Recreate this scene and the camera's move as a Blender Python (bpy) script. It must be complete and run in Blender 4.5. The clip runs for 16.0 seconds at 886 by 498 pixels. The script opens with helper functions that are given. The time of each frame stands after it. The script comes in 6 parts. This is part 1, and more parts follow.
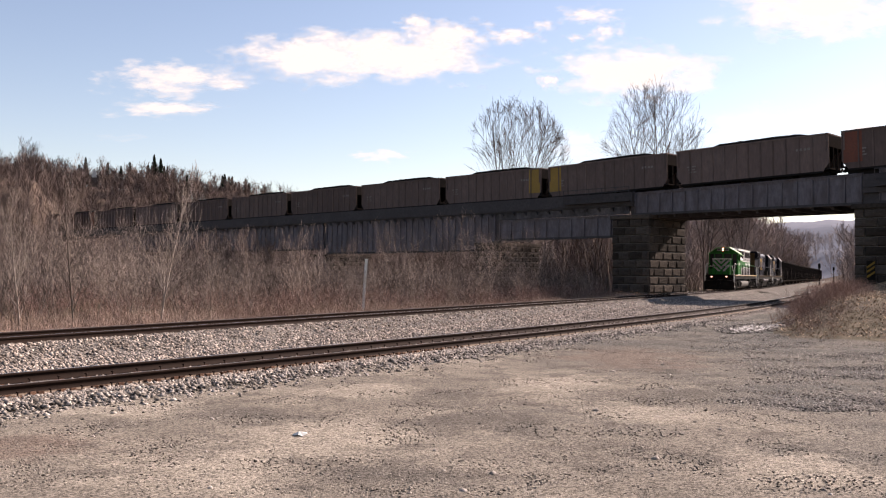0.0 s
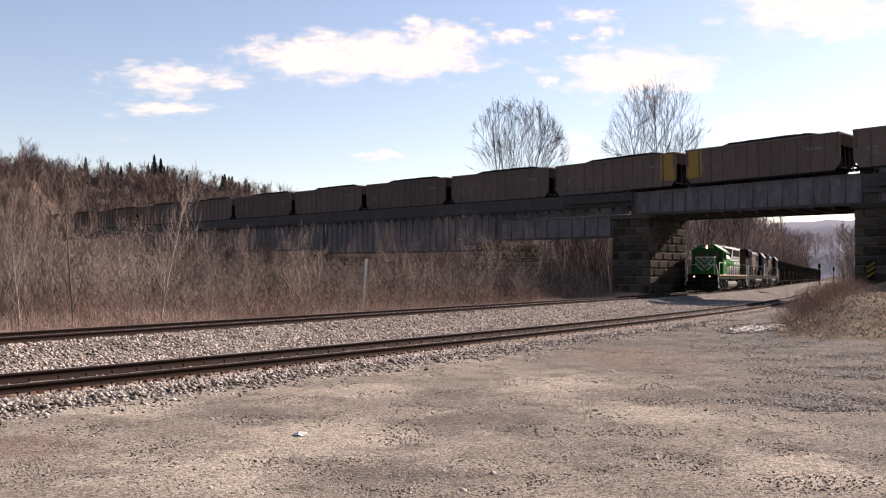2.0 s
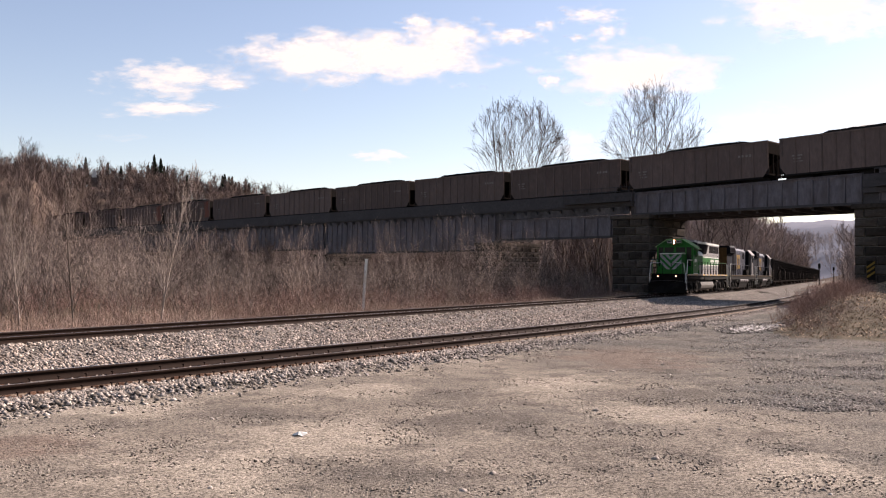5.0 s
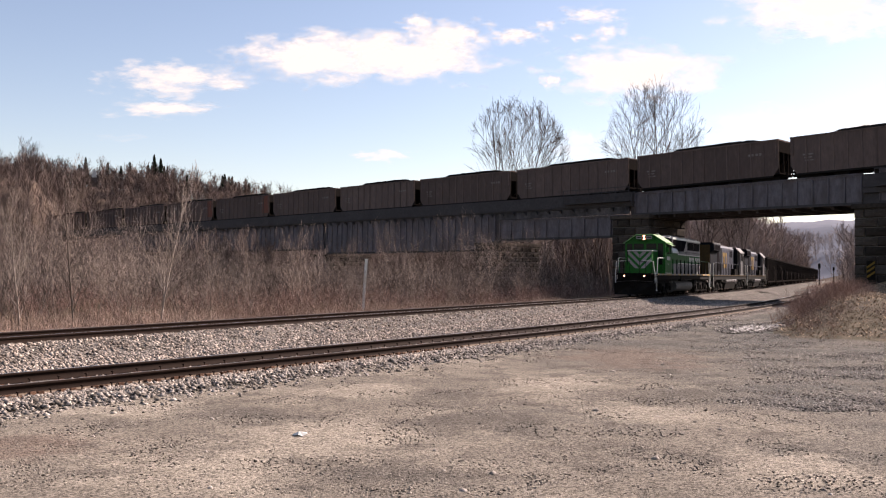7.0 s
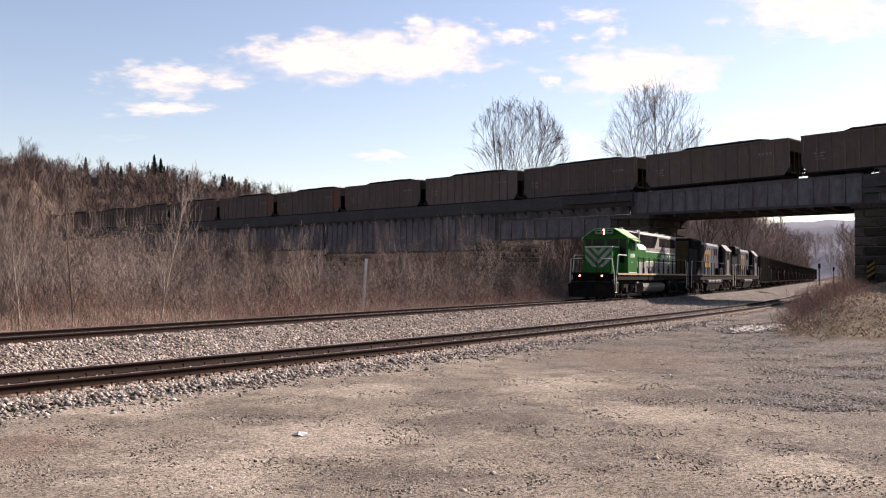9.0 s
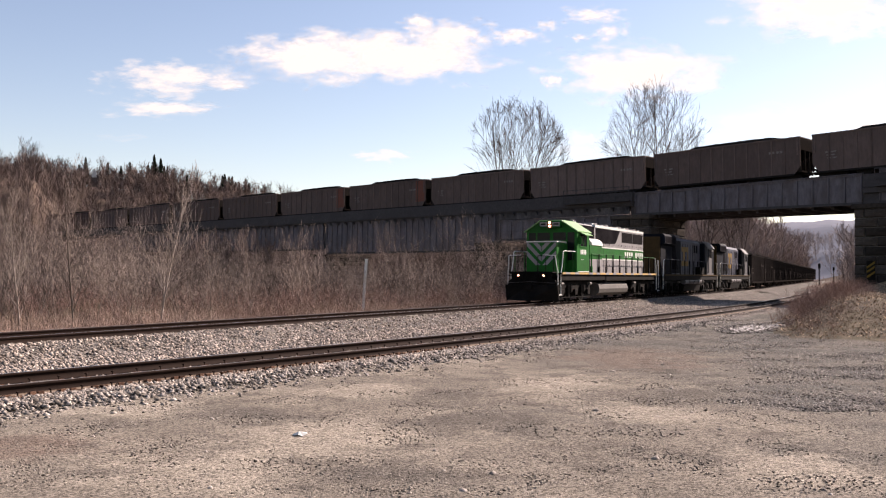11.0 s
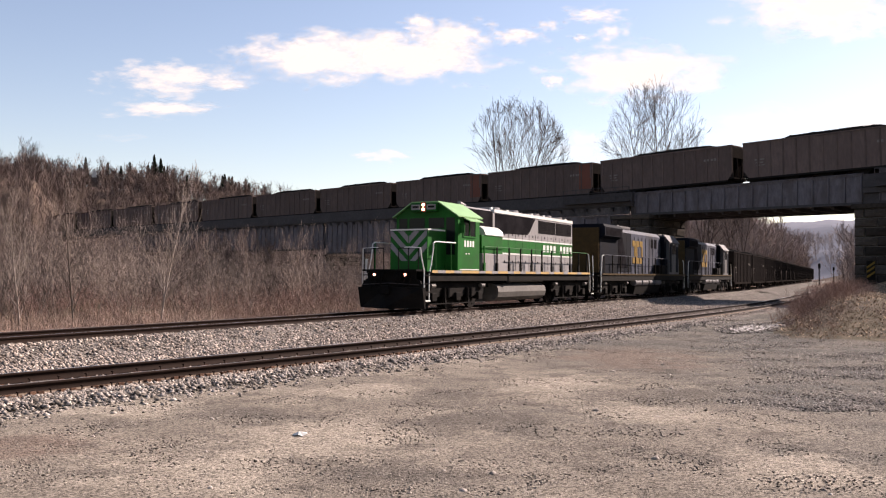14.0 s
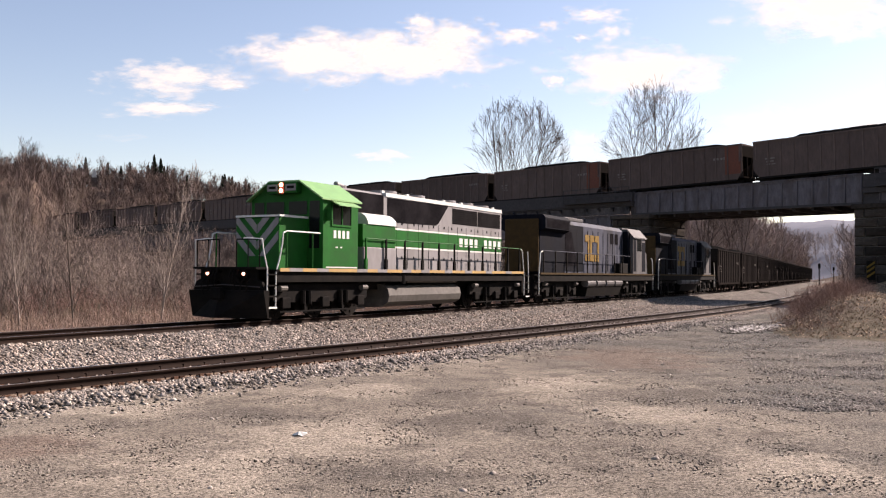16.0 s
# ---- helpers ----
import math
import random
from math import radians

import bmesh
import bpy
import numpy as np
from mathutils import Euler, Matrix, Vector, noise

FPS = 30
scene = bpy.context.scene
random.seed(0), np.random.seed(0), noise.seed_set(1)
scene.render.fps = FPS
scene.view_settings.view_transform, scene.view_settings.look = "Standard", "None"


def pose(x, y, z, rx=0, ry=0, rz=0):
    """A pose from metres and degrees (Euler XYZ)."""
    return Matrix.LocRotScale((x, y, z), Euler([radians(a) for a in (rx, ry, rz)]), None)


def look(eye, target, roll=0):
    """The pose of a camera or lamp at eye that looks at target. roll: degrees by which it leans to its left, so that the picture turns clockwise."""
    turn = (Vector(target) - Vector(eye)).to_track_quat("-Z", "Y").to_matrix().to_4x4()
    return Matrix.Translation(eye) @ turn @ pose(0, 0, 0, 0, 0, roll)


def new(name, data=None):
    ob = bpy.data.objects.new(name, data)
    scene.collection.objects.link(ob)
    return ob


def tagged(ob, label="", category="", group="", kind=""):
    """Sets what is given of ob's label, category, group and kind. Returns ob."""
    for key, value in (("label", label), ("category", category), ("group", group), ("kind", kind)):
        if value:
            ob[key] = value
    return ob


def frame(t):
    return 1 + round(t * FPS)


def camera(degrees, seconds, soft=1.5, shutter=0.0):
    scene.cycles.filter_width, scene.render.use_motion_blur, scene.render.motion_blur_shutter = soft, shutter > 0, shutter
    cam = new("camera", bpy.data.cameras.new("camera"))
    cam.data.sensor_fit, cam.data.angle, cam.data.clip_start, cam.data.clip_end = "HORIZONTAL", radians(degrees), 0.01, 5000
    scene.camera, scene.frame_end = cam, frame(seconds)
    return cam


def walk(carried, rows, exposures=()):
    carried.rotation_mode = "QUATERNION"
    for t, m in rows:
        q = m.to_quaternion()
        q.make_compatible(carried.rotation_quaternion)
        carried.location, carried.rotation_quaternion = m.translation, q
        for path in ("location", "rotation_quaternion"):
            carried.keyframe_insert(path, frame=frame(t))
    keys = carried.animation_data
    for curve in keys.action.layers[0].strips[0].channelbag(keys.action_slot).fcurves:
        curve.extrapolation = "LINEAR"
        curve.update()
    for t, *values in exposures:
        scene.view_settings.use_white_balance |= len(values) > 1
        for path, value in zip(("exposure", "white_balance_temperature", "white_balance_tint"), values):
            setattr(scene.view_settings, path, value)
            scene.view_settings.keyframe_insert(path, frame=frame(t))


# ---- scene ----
cam = camera(51.9, 16.0, soft=1.2)
EYE = (0.0, 0.0, 1.456)
VIEW = look(EYE, (0.0, 100.0, 1.456 + 2.83), 0.35)
walk(cam, [(0.0, VIEW), (16.0, VIEW)], exposures=[(0.0, 1.5, 7200, 24), (16.0, 1.5, 7200, 24)])

# ---- world, sun ----
SUN_TO = Vector((1.62, 1.05, 1.12)).normalized()
SUN_EL = math.asin(SUN_TO.z)
SUN_AZ = math.atan2(SUN_TO.x, SUN_TO.y)
world = bpy.data.worlds.new("world")
scene.world = world
world.use_nodes = True
wn = world.node_tree
sky = wn.nodes.new("ShaderNodeTexSky")
sky.sky_type, sky.sun_disc = "NISHITA", False
sky.sun_elevation, sky.sun_rotation = SUN_EL, SUN_AZ
sky.air_density, sky.dust_density, sky.ozone_density = 1.0, 0.35, 1.0
wn.nodes["Background"].inputs[1].default_value = 0.061
wn.links.new(sky.outputs[0], wn.nodes["Background"].inputs[0])
sun_data = bpy.data.lights.new("sun", "SUN")
sun_data.energy, sun_data.angle, sun_data.color = 4.6, radians(0.6), (1.0, 0.95, 0.88)
sun_ob = new("sun", sun_data)
sun_ob.matrix_world = look((0, 0, 0), -SUN_TO)


# ---- materials ----
def mat(name, a, b=None, rough=0.8, metal=0.0, fine=20.0, coarse=1.5, bump=0.2, dist=0.02, spec=0.4, island=0.0, random_value=0.0,
        c=None, coarse_mix=0.55, stretch=(1, 1, 1), mid=None, mid_scale=4.0):
    """Two noises mix the colours a and b, and c where given; bump from the fine one."""
    m = bpy.data.materials.new(name)
    m.use_nodes = True
    t, bs = m.node_tree, m.node_tree.nodes["Principled BSDF"]
    b = b or tuple(x * 0.7 for x in a)
    tc = t.nodes.new("ShaderNodeTexCoord")
    mp = t.nodes.new("ShaderNodeMapping")
    mp.inputs["Scale"].default_value = stretch
    t.links.new(tc.outputs["Object"], mp.inputs[0])

    def noise_node(scale, detail=5.0):
        n = t.nodes.new("ShaderNodeTexNoise")
        n.inputs["Scale"].default_value, n.inputs["Detail"].default_value, n.inputs["Roughness"].default_value = scale, detail, 0.62
        t.links.new(mp.outputs[0], n.inputs["Vector"])
        return n

    def ramp(src, lo, hi):
        r = t.nodes.new("ShaderNodeMapRange")
        r.inputs[1].default_value, r.inputs[2].default_value = lo, hi
        t.links.new(src, r.inputs[0])
        return r.outputs[0]

    def mix(fac, x, y):
        n = t.nodes.new("ShaderNodeMix")
        n.data_type = "RGBA"
        for s, v in ((n.inputs[0], fac), (n.inputs[6], x), (n.inputs[7], y)):
            if isinstance(v, (float, int)):
                s.default_value = v
            elif isinstance(v, tuple):
                s.default_value = (*v, 1)
            else:
                t.links.new(v, s)
        return n.outputs[2]
    nf, ng = noise_node(fine), noise_node(coarse)
    col = mix(ramp(nf.outputs[0], 0.3, 0.7), a, b)
    second = c if c else tuple((x + y) * 0.5 * 0.8 for x, y in zip(a, b))
    fac = t.nodes.new("ShaderNodeMath")
    fac.operation = "MULTIPLY"
    fac.inputs[1].default_value = coarse_mix
    t.links.new(ramp(ng.outputs[0], 0.42, 0.62), fac.inputs[0])
    col = mix(fac.outputs[0], col, second)
    if mid:
        col = mix(ramp(noise_node(mid_scale, 7.0).outputs[0], 0.50, 0.66), col, mid)
    for amount, kind in ((island, "ShaderNodeNewGeometry"), (random_value, "ShaderNodeObjectInfo")):
        if amount:
            src = t.nodes.new(kind)
            h = t.nodes.new("ShaderNodeHueSaturation")
            mr = t.nodes.new("ShaderNodeMapRange")
            mr.inputs[3].default_value, mr.inputs[4].default_value = 1 - amount, 1 + amount
            t.links.new(src.outputs["Random Per Island" if kind.endswith("Geometry") else "Random"], mr.inputs[0])
            t.links.new(mr.outputs[0], h.inputs["Value"])
            t.links.new(col, h.inputs["Color"])
            col = h.outputs[0]
    t.links.new(col, bs.inputs["Base Color"])
    bs.inputs["Roughness"].default_value, bs.inputs["Metallic"].default_value = rough, metal
    bs.inputs["Specular IOR Level"].default_value = spec
    if bump:
        bn = t.nodes.new("ShaderNodeBump")
        bn.inputs["Strength"].default_value, bn.inputs["Distance"].default_value = bump, dist
        t.links.new(nf.outputs[0], bn.inputs["Height"])
        t.links.new(bn.outputs[0], bs.inputs["Normal"])
    return m


def glow(name, color, strength):
    m = bpy.data.materials.new(name)
    m.use_nodes = True
    bs = m.node_tree.nodes["Principled BSDF"]
    bs.inputs["Base Color"].default_value = (*color, 1)
    bs.inputs["Emission Color"].default_value = (*color, 1)
    bs.inputs["Emission Strength"].default_value = strength
    return m



def stony(name, layers, cell, tone, relief, split=None, spots=()):
    """Loose ground: small cells of differing tone over patchy earth. layers: for each of one or two kinds of ground its colour, patch colour and dark colour;
    split: how the second takes over along x and y."""
    m = bpy.data.materials.new(name)
    m.use_nodes = True
    t, bs = m.node_tree, m.node_tree.nodes["Principled BSDF"]
    tc = t.nodes.new("ShaderNodeTexCoord")

    def tex(kind, scale, detail=6.0):
        n = t.nodes.new(kind)
        n.inputs["Scale"].default_value = scale
        if kind == "ShaderNodeTexNoise":
            n.inputs["Detail"].default_value, n.inputs["Roughness"].default_value = detail, 0.65
        t.links.new(tc.outputs["Object"], n.inputs["Vector"])
        return n

    def span(src, lo, hi, a=0.0, b=1.0):
        r = t.nodes.new("ShaderNodeMapRange")
        for k, v in zip((1, 2, 3, 4), (lo, hi, a, b)):
            r.inputs[k].default_value = v
        t.links.new(src, r.inputs[0])
        return r.outputs[0]

    def calc(op, *args):
        n = t.nodes.new("ShaderNodeMath")
        n.operation = op
        for s, v in zip(n.inputs, args):
            if isinstance(v, (float, int)):
                s.default_value = v
            else:
                t.links.new(v, s)
        return n.outputs[0]

    def mix(fac, x, y):
        n = t.nodes.new("ShaderNodeMix")
        n.data_type = "RGBA"
        t.links.new(fac, n.inputs[0])
        for s, v in ((n.inputs[6], x), (n.inputs[7], y)):
            if isinstance(v, tuple):
                s.default_value = (*v, 1)
            else:
                t.links.new(v, s)
        return n.outputs[2]
    patch, mid, fine = tex("ShaderNodeTexNoise", 0.36), tex("ShaderNodeTexNoise", 1.5, 8.0), tex("ShaderNodeTexNoise", cell * 0.9)
    stones = tex("ShaderNodeTexVoronoi", cell)
    cols = []
    for base, pale, dark in layers:
        c = mix(span(patch.outputs[0], 0.46, 0.58), base, pale)
        c = mix(span(mid.outputs[0], 0.52, 0.66), c, dark)
        cols.append(c)
    col = cols[0]
    if split:
        xyz = t.nodes.new("ShaderNodeSeparateXYZ")
        t.links.new(tc.outputs["Object"], xyz.inputs[0])
        f = calc("ADD", calc("MULTIPLY_ADD", xyz.outputs[0], split[0], split[2]), calc("MULTIPLY", xyz.outputs[1], split[1]))
        f = calc("ADD", f, calc("MULTIPLY", tex("ShaderNodeTexNoise", 0.22, 8.0).outputs[0], 2.4))
        col = mix(span(f, 1.1, 1.6), cols[0], cols[1])
    tints = dict(pale=(0.262, 0.226, 0.182), red=(0.128, 0.097, 0.078), dark=(0.094, 0.082, 0.070))
    if spots:
        rag = calc("MULTIPLY_ADD", tex("ShaderNodeTexNoise", 1.3, 10.0).outputs[0], 3.4, -1.7)
        thin = span(tex("ShaderNodeTexNoise", 7.0, 5.0).outputs[0], 0.35, 0.6, 0.45, 0.95)
    for kind, x, y, rx, ry in spots:
        mp = t.nodes.new("ShaderNodeMapping")
        mp.inputs["Location"].default_value, mp.inputs["Scale"].default_value = (-x / rx, -y / ry, 0), (1 / rx, 1 / ry, 0)
        t.links.new(tc.outputs["Object"], mp.inputs[0])
        ln = t.nodes.new("ShaderNodeVectorMath")
        ln.operation = "LENGTH"
        t.links.new(mp.outputs[0], ln.inputs[0])
        col = mix(calc("MULTIPLY", span(calc("ADD", ln.outputs["Value"], rag), 1.25, 0.6), thin), col, tints[kind])
    sep = t.nodes.new("ShaderNodeSeparateColor")
    t.links.new(stones.outputs["Color"], sep.inputs[0])
    value = calc("MULTIPLY", span(sep.outputs[0], 0, 1, 1 - tone, 1 + tone), span(fine.outputs[0], 0.3, 0.7, 0.62, 1.38))
    h = t.nodes.new("ShaderNodeHueSaturation")
    t.links.new(value, h.inputs["Value"])
    t.links.new(col, h.inputs["Color"])
    t.links.new(h.outputs[0], bs.inputs["Base Color"])
    bs.inputs["Roughness"].default_value, bs.inputs["Specular IOR Level"].default_value = 0.95, 0.04
    bn = t.nodes.new("ShaderNodeBump")
    bn.inputs["Strength"].default_value, bn.inputs["Distance"].default_value = 0.9, relief
    t.links.new(calc("ADD", calc("MULTIPLY", stones.outputs["Distance"], -0.35 if spots else -1.0), fine.outputs[0]), bn.inputs["Height"])
    t.links.new(bn.outputs[0], bs.inputs["Normal"])
    return m


# bare and worn places of the lot: kind, centre and half sizes
LOT_SPOTS = (
    ("pale", -1.2, 11.0, 1.0, 1.4),
    ("pale", -1.3, 15.2, 1.0, 1.0),
    ("pale", -2.4, 8.8, 1.0, 1.1),
    ("pale", 2.0, 16.2, 1.0, 1.7),
    ("pale", 2.8, 12.6, 0.8, 1.0),
    ("pale", 3.7, 9.3, 0.6, 0.8),
    ("pale", -4.5, 13.2, 0.9, 0.9),
    ("red", 4.5, 21.5, 1.7, 2.6),
    ("dark", 0.1, 14.7, 0.6, 1.0),
    ("dark", 0.6, 12.2, 0.8, 1.0),
    ("dark", -2.6, 12.7, 0.9, 0.6),
    ("dark", 3.2, 14.8, 1.1, 1.0),
    ("dark", -0.5, 9.1, 0.7, 0.7),
    ("red", -4.5, 10.2, 0.7, 0.7),
)
M_LOT = stony("lot_dirt", (((0.150, 0.129, 0.106), (0.198, 0.170, 0.138), (0.100, 0.086, 0.072)), ((0.088, 0.081, 0.072), (0.122, 0.107, 0.090), (0.050, 0.046, 0.041))),
              46.0, 0.62, 0.016, (0.085, 0.012, -0.42), LOT_SPOTS)
M_BALLAST = stony("ballast_bed", (((0.125, 0.110, 0.098), (0.155, 0.136, 0.121), (0.075, 0.065, 0.058)),), 15.0, 0.62, 0.05)
M_STONE = mat("ballast_stone", (0.37, 0.325, 0.285), (0.07, 0.062, 0.056), 0.95, fine=30, coarse=3, bump=0.3, island=0.75, spec=0.03)
M_WARMSTONE = mat("tan_ballast_stone", (0.43, 0.36, 0.305), (0.135, 0.112, 0.096), 0.95, fine=30, coarse=3, bump=0.3, island=0.75, spec=0.03)
# Tan holds the sun caught on the rail foot as well as dust.
M_RAILFOOT = mat("sunlit_dusty_rail_foot", (0.19, 0.142, 0.108), (0.115, 0.078, 0.057), 0.9, fine=14, coarse=1.2, bump=0.2, dist=0.004, spec=0.1)
M_PLATE = mat("rusty_plate", (0.125, 0.066, 0.042), (0.055, 0.032, 0.024), 0.9, fine=20, coarse=3, bump=0.3, random_value=0.4, spec=0.05)
M_RAIL = mat("rail_rust", (0.021, 0.0125, 0.0098), (0.0125, 0.0078, 0.0064), 0.8, fine=14, coarse=0.7, bump=0.2, dist=0.004, spec=0.05, c=(0.018, 0.0105, 0.007))
M_RAILTOP = mat("rail_head", (0.42, 0.39, 0.37), (0.28, 0.255, 0.24), 0.32, 0.85, fine=9, coarse=1, bump=0.05)
M_RAILDULL = mat("rail_head_worn", (0.20, 0.175, 0.155), (0.13, 0.11, 0.095), 0.5, 0.5, fine=9, coarse=1, bump=0.03)
M_TIE = mat("tie_wood", (0.105, 0.070, 0.046), (0.050, 0.036, 0.027), 0.9, fine=8, coarse=2, bump=0.5, stretch=(0.4, 4, 4), random_value=0.35, spec=0.03)
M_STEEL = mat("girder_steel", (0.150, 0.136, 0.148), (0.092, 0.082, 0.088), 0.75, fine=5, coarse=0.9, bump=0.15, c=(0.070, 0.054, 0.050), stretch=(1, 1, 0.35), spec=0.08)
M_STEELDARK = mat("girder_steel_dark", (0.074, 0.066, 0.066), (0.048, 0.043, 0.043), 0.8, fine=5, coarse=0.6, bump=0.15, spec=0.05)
M_FASCIA = mat("stained_fascia", (0.125, 0.113, 0.113), (0.064, 0.058, 0.058), 0.85, fine=3, coarse=0.7, bump=0.2, c=(0.036, 0.032, 0.031), coarse_mix=0.8, spec=0.05)
M_PIER = mat("pier_stone", (0.082, 0.065, 0.053), (0.022, 0.0185, 0.0165), 0.92, fine=5, coarse=0.9, bump=0.9, dist=0.07, random_value=0.5, spec=0.03)
M_MORTAR = mat("pier_mortar", (0.20, 0.18, 0.162), (0.10, 0.088, 0.078), 0.95, fine=12, coarse=1, spec=0.03)
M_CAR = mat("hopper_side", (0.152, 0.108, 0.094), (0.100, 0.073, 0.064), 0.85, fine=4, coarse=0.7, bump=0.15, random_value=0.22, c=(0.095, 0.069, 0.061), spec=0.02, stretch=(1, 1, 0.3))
# Near-black for running gear; the shade of car ends and undersides is in it.
M_CARDARK = mat("hopper_dark_shade", (0.026, 0.022, 0.020), (0.016, 0.014, 0.013), 0.9, fine=6, coarse=1, spec=0)
M_STENCIL = mat("worn_stencil", (0.24, 0.22, 0.20), (0.10, 0.085, 0.075), 0.85, fine=9, coarse=2, bump=0.0, spec=0.02)
M_COAL = mat("coal", (0.012, 0.0115, 0.0115), (0.006, 0.006, 0.006), 0.8, fine=9, coarse=2, bump=1.0, dist=0.08, spec=0)
M_YELLOW = mat("panel_yellow", (0.2808, 0.1638, 0.0234), (0.2028, 0.117, 0.0195), 0.7, fine=6, coarse=1)
M_ORANGE = mat("panel_orange", (0.16, 0.040, 0.018), (0.10, 0.030, 0.016), 0.7, fine=6, coarse=1)
M_GREEN = mat("loco_green", (0.0075, 0.102, 0.0155), (0.006, 0.080, 0.0125), 0.5, fine=3, coarse=0.8, bump=0.03, c=(0.014, 0.055, 0.015), coarse_mix=0.6, spec=0.06)
# Cab green paled to hold the sunlight on the roof; the sunshade shares it.
M_PALEGREEN = mat("sunlit_pale_green", (0.17, 0.33, 0.12), (0.12, 0.27, 0.09), 0.5, fine=5, coarse=1, bump=0.03)
M_CARBLACK = mat("hopper_black", (0.021, 0.0185, 0.018), (0.013, 0.0115, 0.011), 0.85, fine=4, coarse=0.7, bump=0.15, spec=0, c=(0.026, 0.022, 0.020))
M_WHITE = mat("loco_white", (0.612, 0.612, 0.578), (0.51, 0.51, 0.476), 0.5, fine=5, coarse=1, bump=0.05, spec=0.2)
M_GREY = mat("loco_grey", (0.2295, 0.2178, 0.2205), (0.18, 0.171, 0.171), 0.55, fine=4, coarse=0.7, bump=0.05, c=(0.135, 0.1242, 0.1188), coarse_mix=0.6, stretch=(1, 1, 0.4), spec=0.15)
M_SILL = mat("sill_yellow", (0.40, 0.25, 0.075), (0.30, 0.20, 0.10), 0.6, fine=5, coarse=1, spec=0.15)
M_BLACK = mat("running_gear_black", (0.0075, 0.007, 0.0065), (0.0045, 0.004, 0.004), 0.75, fine=8, coarse=1.5, bump=0.2, c=(0.014, 0.011, 0.009), spec=0.03)
M_GRILLE = mat("grille_dark", (0.0125, 0.0115, 0.013), (0.007, 0.0065, 0.007), 0.85, fine=10, coarse=1, spec=0.0, c=(0.024, 0.022, 0.024))
M_TANK = mat("tank_grey", (0.09775, 0.0897, 0.0805), (0.0575, 0.05175, 0.046), 0.6, fine=5, coarse=0.8, spec=0.1)
M_GLASS = mat("cab_glass", (0.008, 0.010, 0.010), (0.006, 0.008, 0.008), 0.15, fine=2, coarse=1, bump=0.0, spec=0.08)
M_BLUE = mat("loco_blue", (0.0065, 0.0078, 0.0125), (0.0042, 0.0052, 0.0082), 0.7, fine=4, coarse=0.8, bump=0.05, c=(0.0084, 0.0078, 0.009), spec=0.02)
M_GEGREY = mat("loco_pale_grey", (0.074, 0.078, 0.100), (0.052, 0.055, 0.071), 0.5, fine=4, coarse=0.8, bump=0.05, c=(0.0312, 0.0288, 0.03), coarse_mix=0.7, spec=0.03, stretch=(1, 1, 0.4))
M_DUSTY = mat("dusty_grey", (0.12, 0.115, 0.115), (0.08, 0.076, 0.076), 0.6, fine=4, coarse=0.9, bump=0.05, c=(0.055, 0.05, 0.05), coarse_mix=0.6, spec=0.05, stretch=(1, 1, 0.4))
M_GEYELLOW = mat("loco_yellow", (0.22, 0.125, 0.018), (0.11, 0.068, 0.018), 0.6, fine=4, coarse=0.8, bump=0.05, spec=0.08)
# Hood-end yellow darkened to hold shade, plus grime; the sill stripe shares it.
M_HOODEND = mat("soiled_shaded_yellow", (0.060, 0.038, 0.016), (0.036, 0.025, 0.013), 0.7, fine=4, coarse=0.8, bump=0.05, spec=0.03)
M_HALO = mat("lamp_halo_red", (0.20, 0.035, 0.02), (0.12, 0.02, 0.012), 0.5, fine=9, coarse=2, bump=0.0)
M_LAMP = glow("headlamp_glow", (1.0, 0.48, 0.28), 4.0)
M_DITCH = glow("ditch_lamp_glow", (1.0, 0.42, 0.28), 4.0)
M_BARK = mat("bark_grey", (0.156, 0.1287, 0.1092), (0.0936, 0.07644, 0.0663), 0.95, fine=12, coarse=2, bump=0.5, spec=0.03)
M_TWIG = mat("twig_grey", (0.2754, 0.2192, 0.1888), (0.1734, 0.1326, 0.1122), 0.95, fine=3, coarse=0.25, bump=0.0, island=0.35, spec=0.03)
M_PALETWIG = mat("pale_twig", (0.30, 0.245, 0.21), (0.16, 0.128, 0.108), 0.9, fine=3, coarse=0.25, bump=0.0, island=0.3, spec=0.03)
M_TWIGRED = mat("twig_russet", (0.250, 0.160, 0.130), (0.150, 0.098, 0.082), 0.95, fine=3, coarse=0.12, bump=0.0, island=0.4, spec=0.03)
M_GRASS = mat("dry_grass", (0.385, 0.29, 0.225), (0.228, 0.168, 0.136), 0.95, fine=2, coarse=0.12, bump=0.0, island=0.35, c=(0.2829, 0.1766, 0.1408), spec=0.03)
M_LEAF = mat("leaf_litter", (0.58, 0.43, 0.30), (0.16, 0.11, 0.075), 0.95, fine=2, coarse=0.3, bump=0.0, island=0.7, spec=0.03)
M_PEBBLE = mat("lot_pebble", (0.27, 0.235, 0.20), (0.105, 0.090, 0.078), 0.95, fine=30, coarse=3, bump=0.2, island=0.7, spec=0.03)
M_BRANCH = mat("dark_branch", (0.095, 0.076, 0.066), (0.060, 0.048, 0.043), 0.95, fine=3, coarse=0.25, bump=0.0, island=0.3, spec=0.03)
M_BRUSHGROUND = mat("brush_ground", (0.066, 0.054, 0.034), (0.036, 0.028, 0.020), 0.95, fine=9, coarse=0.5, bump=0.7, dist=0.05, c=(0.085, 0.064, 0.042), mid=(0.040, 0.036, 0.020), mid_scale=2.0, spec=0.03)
M_BANK = mat("leafy_bank", (0.090, 0.069, 0.050), (0.042, 0.032, 0.024), 0.95, fine=7, coarse=0.7, bump=0.9, dist=0.07, c=(0.085, 0.074, 0.046), mid=(0.155, 0.12, 0.088), mid_scale=2.2, spec=0.03)
